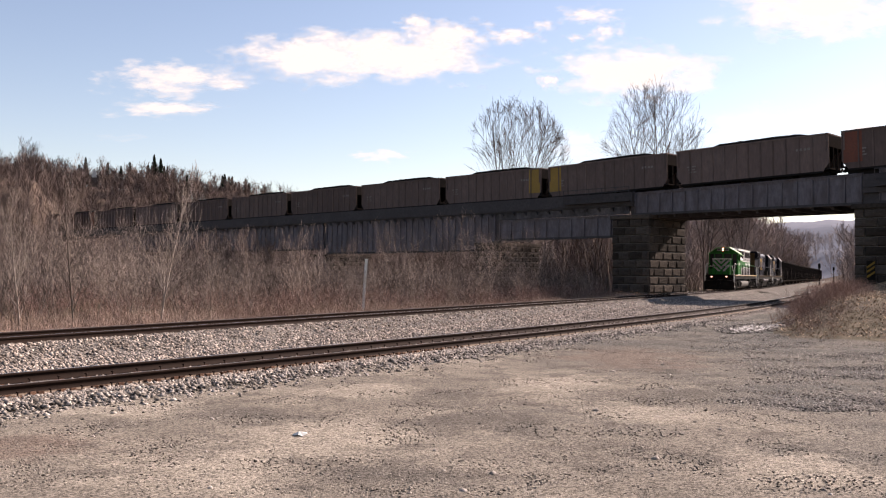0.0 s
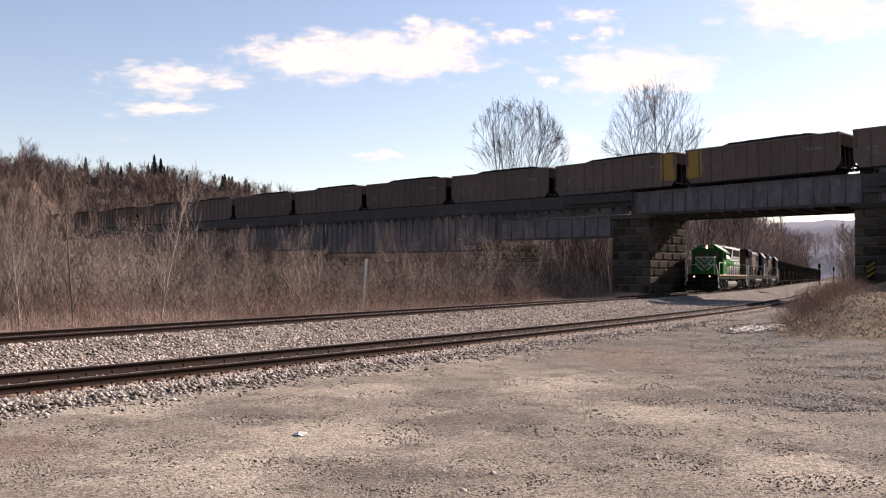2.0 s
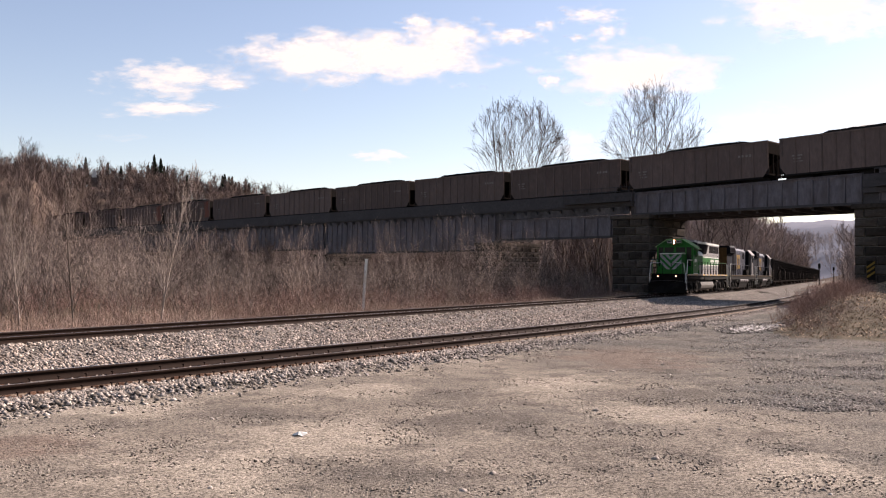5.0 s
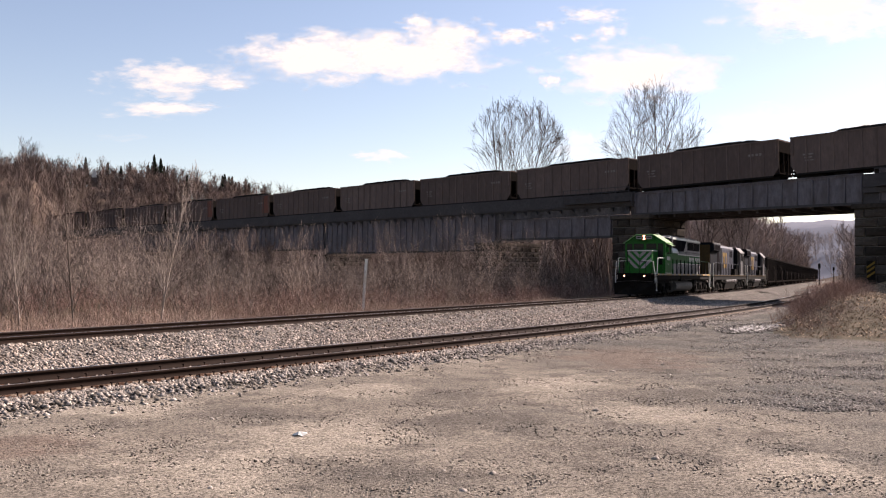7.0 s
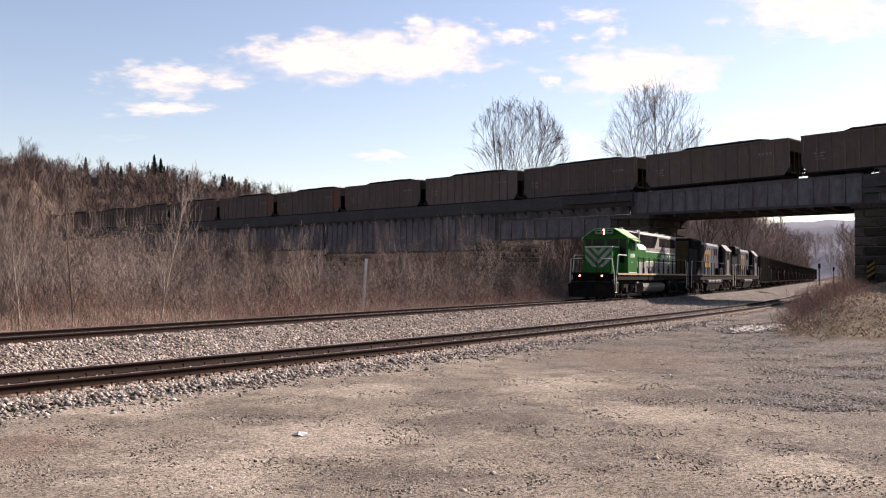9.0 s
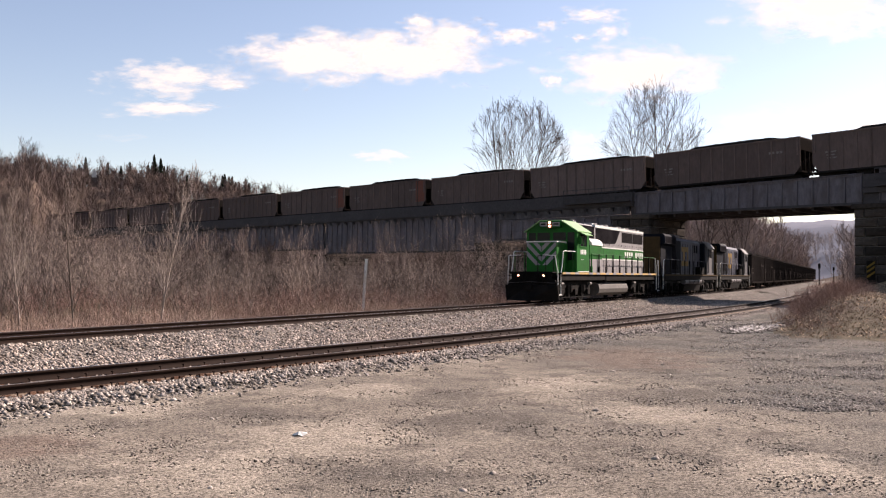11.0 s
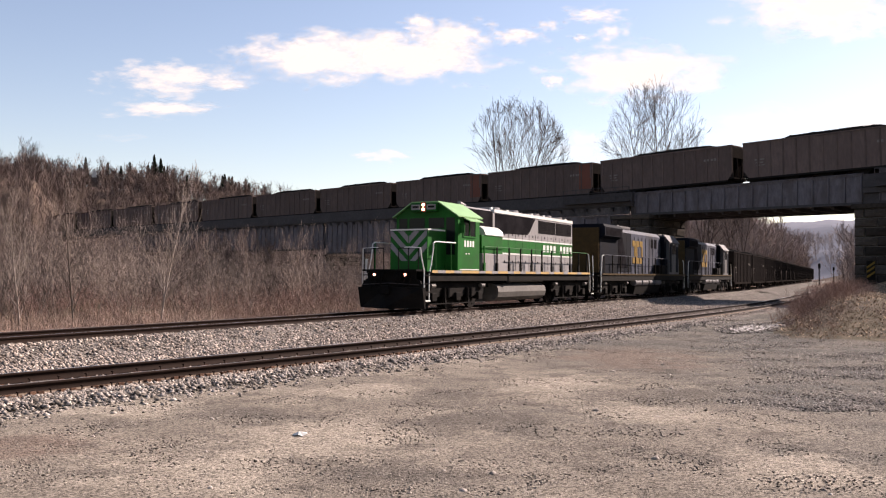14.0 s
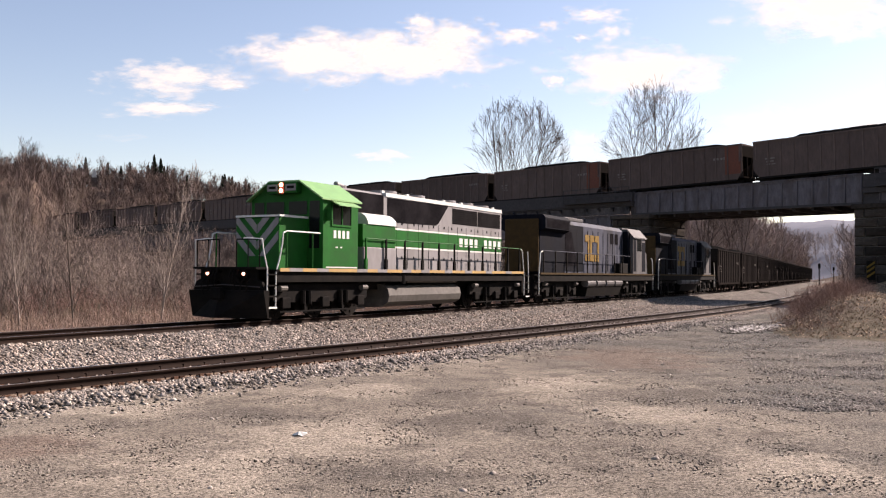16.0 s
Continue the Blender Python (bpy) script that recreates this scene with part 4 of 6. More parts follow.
def green_engine():
    t = thing("diesel_locomotive", "bright green and grey six-axle diesel locomotive with white chevron nose", "locomotive", "locomotives")
    # frame
    part("frame", Build().box(-9.1, 9.4, -1.42, 1.42, 1.2, 1.52).box(-8.6, 8.6, -0.8, 0.8, 0.9, 1.2), M_BLACK, t, "black underframe")
    part("walkway", Build().box(-9.35, 9.45, -1.5, 1.5, 1.52, 1.585), M_BLACK, t)
    for y in (-1.515, 1.502):
        stripe = Build()
        part("sill_stripe", stripe.box(-9.1, 9.3, y, y + 0.013, 1.525, 1.635), M_SILL, t, "yellow stripe along the walkway edge")
        blanks = Build()
        for x in (8.6, 7.2, 4.9, 3.6, 1.9, 0.5, -1.4, -3.2, -5.2, -7.3):
            blanks.box(x - 0.4, x + 0.25, y + (0.014 if y > 0 else -0.005), y + (0.018 if y > 0 else -0.001), 1.525, 1.635)
        part("stripe_blanks", blanks, M_GREY, t, "grey blocks between the yellow stripes")
    # nose and chevrons
    nose = part("nose", Build().prism(((6.9, 1.585), (8.6, 1.585), (8.6, 2.0), (8.58, 3.2), (8.45, 3.3), (6.9, 3.38)), 1, -0.88, 0.88), M_GREEN, t, "green short nose")
    part("nose_edge", Build().box(8.43, 8.6, -0.9, 0.9, 3.27, 3.33).box(7.1, 8.45, 0.86, 0.9, 3.27, 3.34), M_WHITE, nose)
    def band(c0, c1):
        """The outline of a slanting band between z = c0 + y and z = c1 + y on one half of the nose."""
        pts = [(0.015, c0 + 0.015), (0.86, c0 + 0.86), (0.86, c1 + 0.86), (0.015, c1 + 0.015)]
        for keep, level in ((1, 2.02), (-1, 3.24)):
            cut = []
            for p, q in zip(pts, pts[1:] + pts[:1]):
                a, b = keep * (p[1] - level), keep * (q[1] - level)
                if a >= 0:
                    cut.append(p)
                if a * b < 0:
                    u = a / (a - b)
                    cut.append((p[0] + (q[0] - p[0]) * u, p[1] + (q[1] - p[1]) * u))
            pts = cut
        return pts
    for c0, c1 in ((2.72, 3.00), (2.20, 2.48), (1.68, 1.96)):
        for k in (-1, 1):
            part("chevron", Build().prism([(k * a, b) for a, b in band(c0, c1)], 0, 8.603, 8.608), M_GREY, nose, "dull white chevron stripe")
    # cab
    cab = part("cab", Build().prism(((-1.5, 1.585), (1.5, 1.585), (1.5, 3.96), (0.62, 4.52), (-0.62, 4.52), (-1.5, 3.96)), 0, 5.1, 7.12), M_GREEN, t, "green cab")
    for k in (-1, 1):
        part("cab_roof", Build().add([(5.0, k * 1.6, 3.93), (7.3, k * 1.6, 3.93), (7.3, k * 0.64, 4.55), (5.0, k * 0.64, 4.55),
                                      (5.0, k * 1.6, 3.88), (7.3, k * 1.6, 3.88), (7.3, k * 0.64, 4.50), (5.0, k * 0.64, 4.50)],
                                     [(0, 1, 2, 3), (4, 7, 6, 5), (0, 4, 5, 1), (1, 5, 6, 2), (2, 6, 7, 3), (3, 7, 4, 0)]), M_PALEGREEN, cab, "green roof slope coloured pale for sunlight")
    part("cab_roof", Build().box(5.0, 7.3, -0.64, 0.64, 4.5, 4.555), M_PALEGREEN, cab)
    for y, name in ((1.503, "side_window"), (-1.51, "side_window")):
        part(name, Build().box(5.55, 6.62, y, y + 0.008, 3.10, 3.76), M_GLASS, cab)
        fr = Build().box(5.49, 6.68, y - 0.003, y + 0.03, 3.76, 3.82).box(5.49, 6.68, y - 0.003, y + 0.03, 3.04, 3.10).box(5.49, 5.55, y - 0.003, y + 0.03, 3.1, 3.76)
        fr.box(6.62, 6.68, y - 0.003, y + 0.03, 3.1, 3.76).box(6.06, 6.1, y - 0.003, y + 0.03, 3.1, 3.76)
        part("window_frame", fr, M_GREEN, cab)
    for y0, y1, z0 in ((-1.36, -0.95, 2.3), (-0.85, -0.1, 3.42), (0.1, 0.85, 3.42), (0.95, 1.36, 2.3)):
        part("windshield" if z0 > 3 else "door_window", Build().box(7.123, 7.132, y0, y1, z0, 3.86), M_GLASS, cab)
    part("headlight_housing", Build().box(7.1, 7.4, -0.62, 0.62, 4.12, 4.5, 0.03), M_GREEN, cab)
    # Red plate added around the twin lamps to stand for their halo.
    part("lamp_bezel", Build().box(7.402, 7.415, -0.11, 0.11, 4.10, 4.51, 0.004), M_HALO, cab, "dull red plate standing for lamp halo")
    for z in (4.21, 4.40):
        part("headlight", Build().rod((7.416, 0, z), (7.45, 0, z), 0.066, 14), M_LAMP, cab, "lit twin headlight")
    for k in (-1, 1):
        part("number_board", Build().box(7.402, 7.42, k * 0.38 - 0.21, k * 0.38 + 0.21, 4.2, 4.42), M_GREY, cab, "pale number board")
        part("number_bar", Build().box(7.421, 7.426, k * 0.38 - 0.15, k * 0.38 + 0.15, 4.27, 4.36), M_BLACK, cab)
    part("sunshade", Build().prism(((1.505, 3.90), (1.505, 3.86), (1.86, 3.70), (1.86, 3.73)), 0, 5.45, 6.72), M_PALEGREEN, cab, "pale green sunshade over the side window")
    part("side_mirror", Build().box(6.9, 6.95, 1.5, 1.72, 3.2, 3.6), M_GREEN, cab)
    letters(cab, 5.6, 6.6, 1.503, 2.62, 2.94, "mmmm", M_WHITE, "white lettering bar")
    part("cab_trim", Build().box(5.15, 6.95, 1.503, 1.512, 1.66, 1.70), M_WHITE, cab)
    part("vents", Build().box(6.3, 6.42, 1.503, 1.51, 2.33, 2.37).box(6.05, 6.17, 1.503, 1.51, 2.33, 2.37), M_WHITE, cab)
    # long hood
    hood = part("long_hood", Build().prism(((-0.9, 1.585), (0.9, 1.585), (0.9, 4.36), (0.72, 4.5), (-0.72, 4.5), (-0.9, 4.36)), 0, -7.85, 5.1), M_GREY, t, "pale grey long hood")
    for y in (-0.908, 0.902):
        part("green_band", Build().box(-7.85, 5.1, y, y + 0.006, 2.52, 3.16), M_GREEN, hood, "green band")
        part("pinstripe", Build().box(-7.85, 5.1, y - 0.001, y + 0.007, 3.162, 3.225).box(-7.85, 5.1, y - 0.001, y + 0.007, 2.455, 2.518), M_WHITE, hood, "white pinstripe")
        part("dynamic_brake_panel", Build().prism(((2.28, 4.33), (2.28, 3.5), (2.1, 3.42), (-1.5, 3.48), (-1.75, 3.6), (-2.5, 4.30), (-2.5, 4.36)), 1, y, y + 0.008), M_GRILLE, hood, "dark slanted panel")
        for i in range(2):
            x0 = -5.18 + i * -2.42
            grille = part("radiator_grille", Build().box(x0 - 0.08, x0 + 2.25, y, y + 0.006, 3.62, 4.28), M_GRILLE, hood, "dark radiator grille")
            for j in range(7):
                part("slat", Build().box(x0 - 0.08, x0 + 2.25, y - 0.012, y + 0.02, 3.66 + j * 0.088, 3.69 + j * 0.088), M_BLACK, grille)
        part("air_intake", Build().box(2.55, 5.0, y - 0.01, y + 0.016, 3.62, 4.40), M_GRILLE, hood, "dark air intake screen")
        doors = Build()
        for i in range(14):
            doors.box(-7.55 + i * 0.83, -7.55 + i * 0.83 + 0.012, y - 0.003, y + 0.009, 1.7, 3.5)
        part("door_seams", doors, M_GRILLE, hood)
        for i in range(13):
            for z in (2.06, 3.36):
                x = -7.22 + i * 0.83 + (i % 3) * 0.08
                part("latch", Build().box(x, x + 0.07, y - 0.004, y + 0.012, z, z + 0.1), M_GRILLE, hood)
    # Sun highlight along the left roof edge, painted as a white strip.
    part("roof_edge", Build().box(-7.85, 2.4, 0.74, 0.93, 4.37, 4.52), M_WHITE, hood, "white strip for the highlight along the roof edge")
    duct = []
    for i in range(9):
        a = math.pi / 2 * i / 8
        duct.append((0.9 + 0.5 * math.sin(a), 3.24 + 0.42 * math.cos(a)))
    part("blower_duct", Build().prism([(0.9, 3.24)] + duct, 0, 2.4, 4.3), M_WHITE, hood, "white rounded blower duct")
    part("lower_box", Build().box(2.4, 4.6, 0.9, 1.38, 1.585, 2.42, 0.03), M_GREY, hood)
    part("lower_box_band", Build().box(2.4, 4.6, 0.9, 1.36, 2.425, 3.235, 0.02), M_GREEN, hood)
    letters(hood, -7.8, -3.45, 0.911, 2.64, 3.06, "mmmm mmmm", M_WHITE, "white lettering bar")
    for x in (-6.9, -5.3, -3.6, -0.9, 1.3):
        part("roof_fan", Build().rod((x, 0, 4.5), (x, 0, 4.68), 0.62, 20), M_GREY, hood, "round roof fan")
    part("exhaust_stack", Build().box(-0.2, 0.4, -0.2, 0.2, 4.5, 4.72), M_BLACK, hood)
    lift = Build()
    for x in (-7.4, -4.2, -2.6, 0.4, 2.2):
        lift.box(x, x + 0.18, 0.66, 0.74, 4.5, 4.62)
    part("lifting_lugs", lift, M_WHITE, hood)
    part("horn", Build().rod((4.2, 0.3, 4.62), (4.75, 0.3, 4.66), 0.04, 8, 0.1).box(4.15, 4.25, 0.25, 0.35, 4.5, 4.66), M_GREY, hood)
    # handrails
    for k in (-1, 1):
        y = 1.44 * k
        rail = part("handrail", Build().path([(4.55, y, 2.72), (-8.9, y, 2.72)], 0.022), M_GREEN, t, "green walkway handrail")
        for i in range(11):
            x = 4.5 - i * 1.325
            part("stanchion", Build().box(x - 0.03, x + 0.03, y - 0.03, y + 0.03, 1.585, 2.74).box(x - 0.07, x + 0.07, y - 0.04, y + 0.04, 1.585, 2.0), M_BLACK if i else M_GREEN, rail)
        fr = part("end_handrail", Build().path([(7.2, y, 2.78), (8.9, y, 2.78), (9.08, y, 2.72), (9.12, y, 2.4), (9.25, y, 1.9), (9.42, y, 1.5), (9.42, y, 0.45)], 0.025)
                  .path([(9.95, y * 0.93, 2.5), (9.9, y * 0.95, 2.1), (9.82, y, 1.6), (9.82, y, 0.75)], 0.025)
                  .path([(9.95, y * 0.93, 2.5), (9.95, y * 0.6, 2.52)], 0.022), M_WHITE, t, "white painted end handrail")
        part("stanchion", Build().rod((7.6, y, 1.585), (7.6, y, 2.78), 0.025).rod((8.9, y, 1.585), (8.9, y, 2.78), 0.025), M_GREEN, fr)
        part("end_handrail", Build().path([(-8.9, y, 2.72), (-9.1, y, 2.6), (-9.3, y, 1.5), (-9.3, y, 0.5)], 0.025).path([(-9.75, y, 2.6), (-9.85, y, 1.6), (-9.85, y, 0.6)], 0.025), M_WHITE, t, "white painted end handrail")
        for x0, x1 in ((9.42, 9.82), (-9.85, -9.42)):
            st = Build()
            for i in range(4):
                z = 0.42 + i * 0.33
                st.box(x0, x1, k * 1.1 - 0.38, k * 1.1 + 0.38, z, z + 0.04)
            st.box(x0 + 0.005, x1 - 0.005, k * 0.72 - 0.02, k * 0.72 + 0.02, 0.42, 1.52)
            steps = part("steps", st, M_BLACK, t, "black end steps")
            part("step_edge", Build().box(x0, x1, k * 1.48 - 0.01 if k < 0 else 1.481, k * 1.48 if k < 0 else 1.50, 0.40, 0.46), M_WHITE, steps)
    # front and rear ends
    plow = Build().add([(9.86, -1.5, 0.12), (10.05, -1.5, 0.95), (9.86, 1.5, 0.12), (10.05, 1.5, 0.95), (10.55, 0, 0.12), (10.25, 0, 0.95),
                        (9.8, -1.5, 0.12), (9.8, -1.5, 0.95), (9.8, 1.5, 0.12), (9.8, 1.5, 0.95)],
                       [(0, 4, 5, 1), (4, 2, 3, 5), (0, 1, 7, 6), (2, 8, 9, 3), (1, 5, 3, 9, 7), (0, 6, 8, 2, 4)])
    part("snow_plow", plow, M_BLACK, t, "black wedge plow")
    part("end_plate", Build().prism(((-1.42, 0.95), (1.42, 0.95), (1.32, 1.2), (1.12, 1.3), (1.12, 1.585), (-1.12, 1.585), (-1.12, 1.3), (-1.32, 1.2)), 0, 9.83, 9.92).box(9.5, 10.12, -1.25, 1.25, 1.585, 1.66), M_BLACK, t)
    for y in (-0.52, -0.4, -0.28, 0.28, 0.4, 0.52):
        part("jumper_hose", Build().path([(9.93, y, 1.5), (10.1, y, 1.56), (10.2, y * 1.05, 1.36), (10.14, y * 1.2, 1.16), (9.95, y * 1.3, 1.22)], 0.03, 5), M_BLACK, t)
    part("lift_bar", Build().path([(9.98, -1.3, 1.05), (10.02, -0.4, 1.1), (10.22, 0, 1.12), (10.02, 0.4, 1.1), (9.98, 1.3, 1.05)], 0.018, 5), M_STEELDARK, t, "uncoupling lever")
    part("coupler", Build().box(9.92, 10.42, -0.13, 0.13, 0.72, 0.98, 0.03).box(10.3, 10.5, -0.2, 0.2, 0.66, 1.04, 0.05), M_BLACK, t)
    for y in (-0.9, -0.65, -0.4, 0.45, 0.7, 0.95):
        part("hose", Build().path([(9.93, y, 1.35), (10.12, y, 1.2), (10.15, y * 0.95, 0.95), (10.08, y * 0.9, 0.75)], 0.025, 5), M_BLACK, t)
    for k in (-1, 1):
        dl = part("ditch_light", Build().box(9.93, 10.05, k * 0.72 - 0.12, k * 0.72 + 0.12, 1.33, 1.57, 0.02), M_BLACK, t)
        part("ditch_lens", Build().rod((10.05, k * 0.72, 1.45), (10.07, k * 0.72, 1.45), 0.05, 12), M_DITCH, dl, "lit ditch light")
        part("front_railing", Build().path([(9.95, k * 1.25, 1.66), (9.95, k * 1.25, 2.5), (9.95, k * 0.35, 2.5), (9.95, k * 0.35, 1.66)], 0.022)
             .path([(9.95, k * 0.8, 1.66), (9.95, k * 0.8, 2.5)], 0.02), M_BLACK, t, "black front railing")
        part("grab_bar", Build().path([(9.95, k * 0.98, 2.53), (9.95, k * 0.62, 2.53)], 0.022), M_WHITE, t, "white grab bar")
    part("rear_plate", Build().box(-9.5, -9.1, -1.42, 1.42, 0.6, 1.5).box(-10.3, -9.5, -0.13, 0.13, 0.72, 0.98), M_BLACK, t)
    # below the frame
    tank = []
    for i in range(16):
        a = 2 * math.pi * i / 16
        tank.append((1.32 * math.copysign(abs(math.cos(a)) ** 0.55, math.cos(a)), 0.68 + 0.46 * math.copysign(abs(math.sin(a)) ** 0.7, math.sin(a))))
    part("fuel_tank", Build().prism(tank, 0, -2.95, 2.75), M_TANK, t, "grey rounded fuel tank")
    part("air_tank", Build().rod((-2.6, 1.2, 1.3), (1.4, 1.2, 1.3), 0.17, 12), M_TANK, t)
    part("pipe_run", Build().path([(3.2, 1.3, 1.25), (2.4, 1.3, 1.35), (-4.0, 1.3, 1.35)], 0.03).rod((1.9, 1.35, 1.1), (1.9, 1.35, 1.45), 0.12, 8), M_BLACK, t)
    engine_truck(t, 6.63)
    engine_truck(t, -6.63)
    return t


def road_engine(label):
    """A wide-cab road locomotive that runs hood first: the cab is at -x."""
    t = thing("diesel_locomotive", label, "locomotive", "locomotives")
    part("frame", Build().box(-10.4, 10.3, -1.45, 1.45, 1.15, 1.5).box(-10.9, -10.4, -1.3, 1.3, 0.5, 1.5).box(10.3, 10.7, -1.3, 1.3, 0.5, 1.5)
         .box(10.7, 11.1, -0.13, 0.13, 0.7, 0.96).box(-11.1, -10.9, -0.13, 0.13, 0.7, 0.96), M_BLACK, t)
    for y in (-1.515, 1.452):
        part("sill_stripe", Build().box(-10.4, 10.3, y, y + 0.06, 1.5, 1.6), M_HOODEND, t, "dull yellow sill stripe")
    hood = part("long_hood", Build().prism(((-0.95, 1.6), (0.95, 1.6), (0.95, 4.3), (0.7, 4.55), (-0.7, 4.55), (-0.95, 4.3)), 0, -5.0, 5.6), M_GEGREY, t, "dusty grey engine hood")
    part("dark_upper_hood", Build().box(2.6, 5.6, 0.952, 0.97, 1.7, 4.28).box(2.6, 5.6, -0.97, -0.952, 1.7, 4.28), M_BLUE, hood, "dark blue upper hood")
    rad = part("radiator_cab", Build().prism(((-0.98, 1.6), (0.98, 1.6), (0.98, 3.75), (1.3, 3.9), (1.3, 4.45), (1.15, 4.62), (-1.15, 4.62), (-1.3, 4.45), (-1.3, 3.9), (-0.98, 3.75)), 0, 5.6, 9.2), M_BLUE, t, "dark blue flared radiator section")
    part("hood_end", Build().box(9.2, 9.32, -0.95, 0.95, 1.65, 4.4, 0.04), M_HOODEND, rad, "soiled yellow hood end, darkened for shade")
    for k in (-1, 1):
        part("radiator_grille", Build().box(5.8, 9.0, k * 1.305 - 0.004, k * 1.305 + 0.004, 3.95, 4.4), M_GRILLE, rad)
    part("roof_hatch", Build().box(2.0, 5.0, -0.75, 0.75, 4.55, 4.75, 0.05), M_DUSTY, hood)
    seams = Build()
    for i in range(11):
        seams.box(-4.7 + i * 0.93, -4.685 + i * 0.93, 0.951, 0.975, 1.7, 4.1)
    part("door_seams", seams, M_GRILLE, hood)
    # company mark as plain yellow shapes
    for i in range(3):
        x = 0.2 + (2 - i) * 0.86
        o = 0.44 if i == 1 else 0
        part("mark_shape", Build().box(x - 0.36, x + 0.36, 0.972, 0.982, 3.45, 3.85).box(x - 0.36, x + 0.36, 0.972, 0.982, 2.3, 2.7).box(x - 0.36 + o, x - 0.08 + o, 0.972, 0.982, 2.705, 3.445), M_GEYELLOW, hood, "plain yellow shape of the company mark")
    # cab and nose
    cab = part("cab", Build().prism(((-1.52, 1.6), (1.52, 1.6), (1.52, 4.0), (1.1, 4.5), (-1.1, 4.5), (-1.52, 4.0)), 0, -8.2, -5.4), M_DUSTY, t, "dusty grey wide cab")
    for x in (-3.6, -2.7):
        part("hood_window", Build().box(x - 0.3, x + 0.3, 0.952, 0.972, 3.45, 4.1), M_GRILLE, hood)
    part("intake_screen", Build().prism(((5.55, 3.9), (5.55, 2.0), (3.6, 2.0), (4.6, 3.9)), 1, 0.972, 0.985), M_GRILLE, hood, "dark slanting intake screen")
    part("equipment_box", Build().box(-4.9, -3.1, 0.952, 1.35, 1.62, 2.25, 0.02), M_BLACK, hood)
    part("roof_vent", Build().box(-7.4, -6.2, -0.5, 0.5, 4.5, 4.66, 0.03), M_DUSTY, cab)
    part("cab_link", Build().box(-5.4, -5.0, -1.3, 1.3, 1.6, 4.35), M_BLUE, cab)
    for k in (-1, 1):
        y = k * 1.526
        part("side_window", Build().box(-7.3, -6.3, y - 0.004, y + 0.004, 3.1, 3.85), M_GLASS, cab)
        part("cab_door", Build().box(-6.1, -5.5, y - 0.004, y + 0.004, 1.75, 3.9), M_BLUE, cab)
        part("cab_roof", Build().add([(-8.35, k * 1.6, 3.98), (-5.3, k * 1.6, 3.98), (-5.3, k * 1.1, 4.56), (-8.35, k * 1.1, 4.56)], [(0, 1, 2, 3)])
             .add([(-8.35, k * 1.6, 3.93), (-5.3, k * 1.6, 3.93), (-5.3, k * 1.1, 4.51), (-8.35, k * 1.1, 4.51)], [(0, 3, 2, 1)]), M_DUSTY, cab, "sunlit dusty roof slope")
        part("dark_panel", Build().box(-8.15, -7.4, y - 0.006, y - 0.001 if k < 0 else y + 0.006, 1.75, 3.7), M_BLUE, cab)
    part("nose", Build().prism(((-8.2, 1.6), (-8.2, 3.6), (-8.9, 3.35), (-9.75, 3.0), (-9.95, 1.6)), 1, -1.15, 1.15), M_DUSTY, t, "dusty grey sloped nose")
    for k in (-1, 1):
        y = 1.44 * k
        rail = part("handrail", Build().path([(9.9, y, 2.72), (-5.2, y, 2.72)], 0.022), M_GEGREY, t, "pale walkway handrail")
        for i in range(10):
            x = 9.8 - i * 1.65
            part("stanchion", Build().box(x - 0.03, x + 0.03, y - 0.03, y + 0.03, 1.6, 2.74), M_BLACK, rail)
        for x in (10.2, -10.2):
            sx = 1 if x > 0 else -1
            part("end_handrail", Build().path([(x - 0.3 * sx, y, 2.7), (x, y, 2.6), (x + 0.2 * sx, y, 1.5), (x + 0.2 * sx, y, 0.5)], 0.025), M_WHITE, t)
            st = Build()
            for i in range(4):
                st.box(min(x, x + 0.5 * sx), max(x, x + 0.5 * sx), k * 1.1 - 0.36, k * 1.1 + 0.36, 0.42 + i * 0.33, 0.46 + i * 0.33)
            part("steps", st, M_BLACK, t)
    part("fuel_tank", Build().prism(((-1.4, 0.95), (-1.2, 0.25), (1.2, 0.25), (1.4, 0.95), (1.3, 1.15), (-1.3, 1.15)), 0, -3.4, 2.9), M_BLACK, t, "black fuel tank")
    for x in (-3.3, -1.6, 0.1, 1.8):
        part("air_tank", Build().rod((x, 1.28, 1.02), (x + 1.4, 1.28, 1.02), 0.22, 12), M_DUSTY, t, "pale air reservoir")
    engine_truck(t, 6.9, 2.0)
    engine_truck(t, -6.9, 2.0)
    return t


LEAD = green_engine()
SECOND = road_engine("dusty grey and dark blue diesel locomotive coupled behind the green one")
THIRD = road_engine("dusty grey and dark blue diesel locomotive ahead of the hopper cars")
LOWER_CARS = [hopper_car("hopper cars on the main line", "black coal hopper car behind the locomotives", meshes=HOPPER_BLACK) for _ in range(14)]


# ---- movement ----
def lower_s(t):
    return (16 - t) * 4.7183 - 0.0015 * (16 - t) ** 2


def lower_pose(s, half):
    x0, y0, _ = main_line(s - half)
    x1, y1, _ = main_line(s + half)
    return pose((x0 + x1) / 2, (y0 + y1) / 2, 0, 0, 0, math.degrees(math.atan2(y0 - y1, x0 - x1)))


def upper_z(s):
    """The viaduct's rails climb gently towards the near end."""
    return UP_RAIL + 0.021 * max(0.0, s - 4.0)


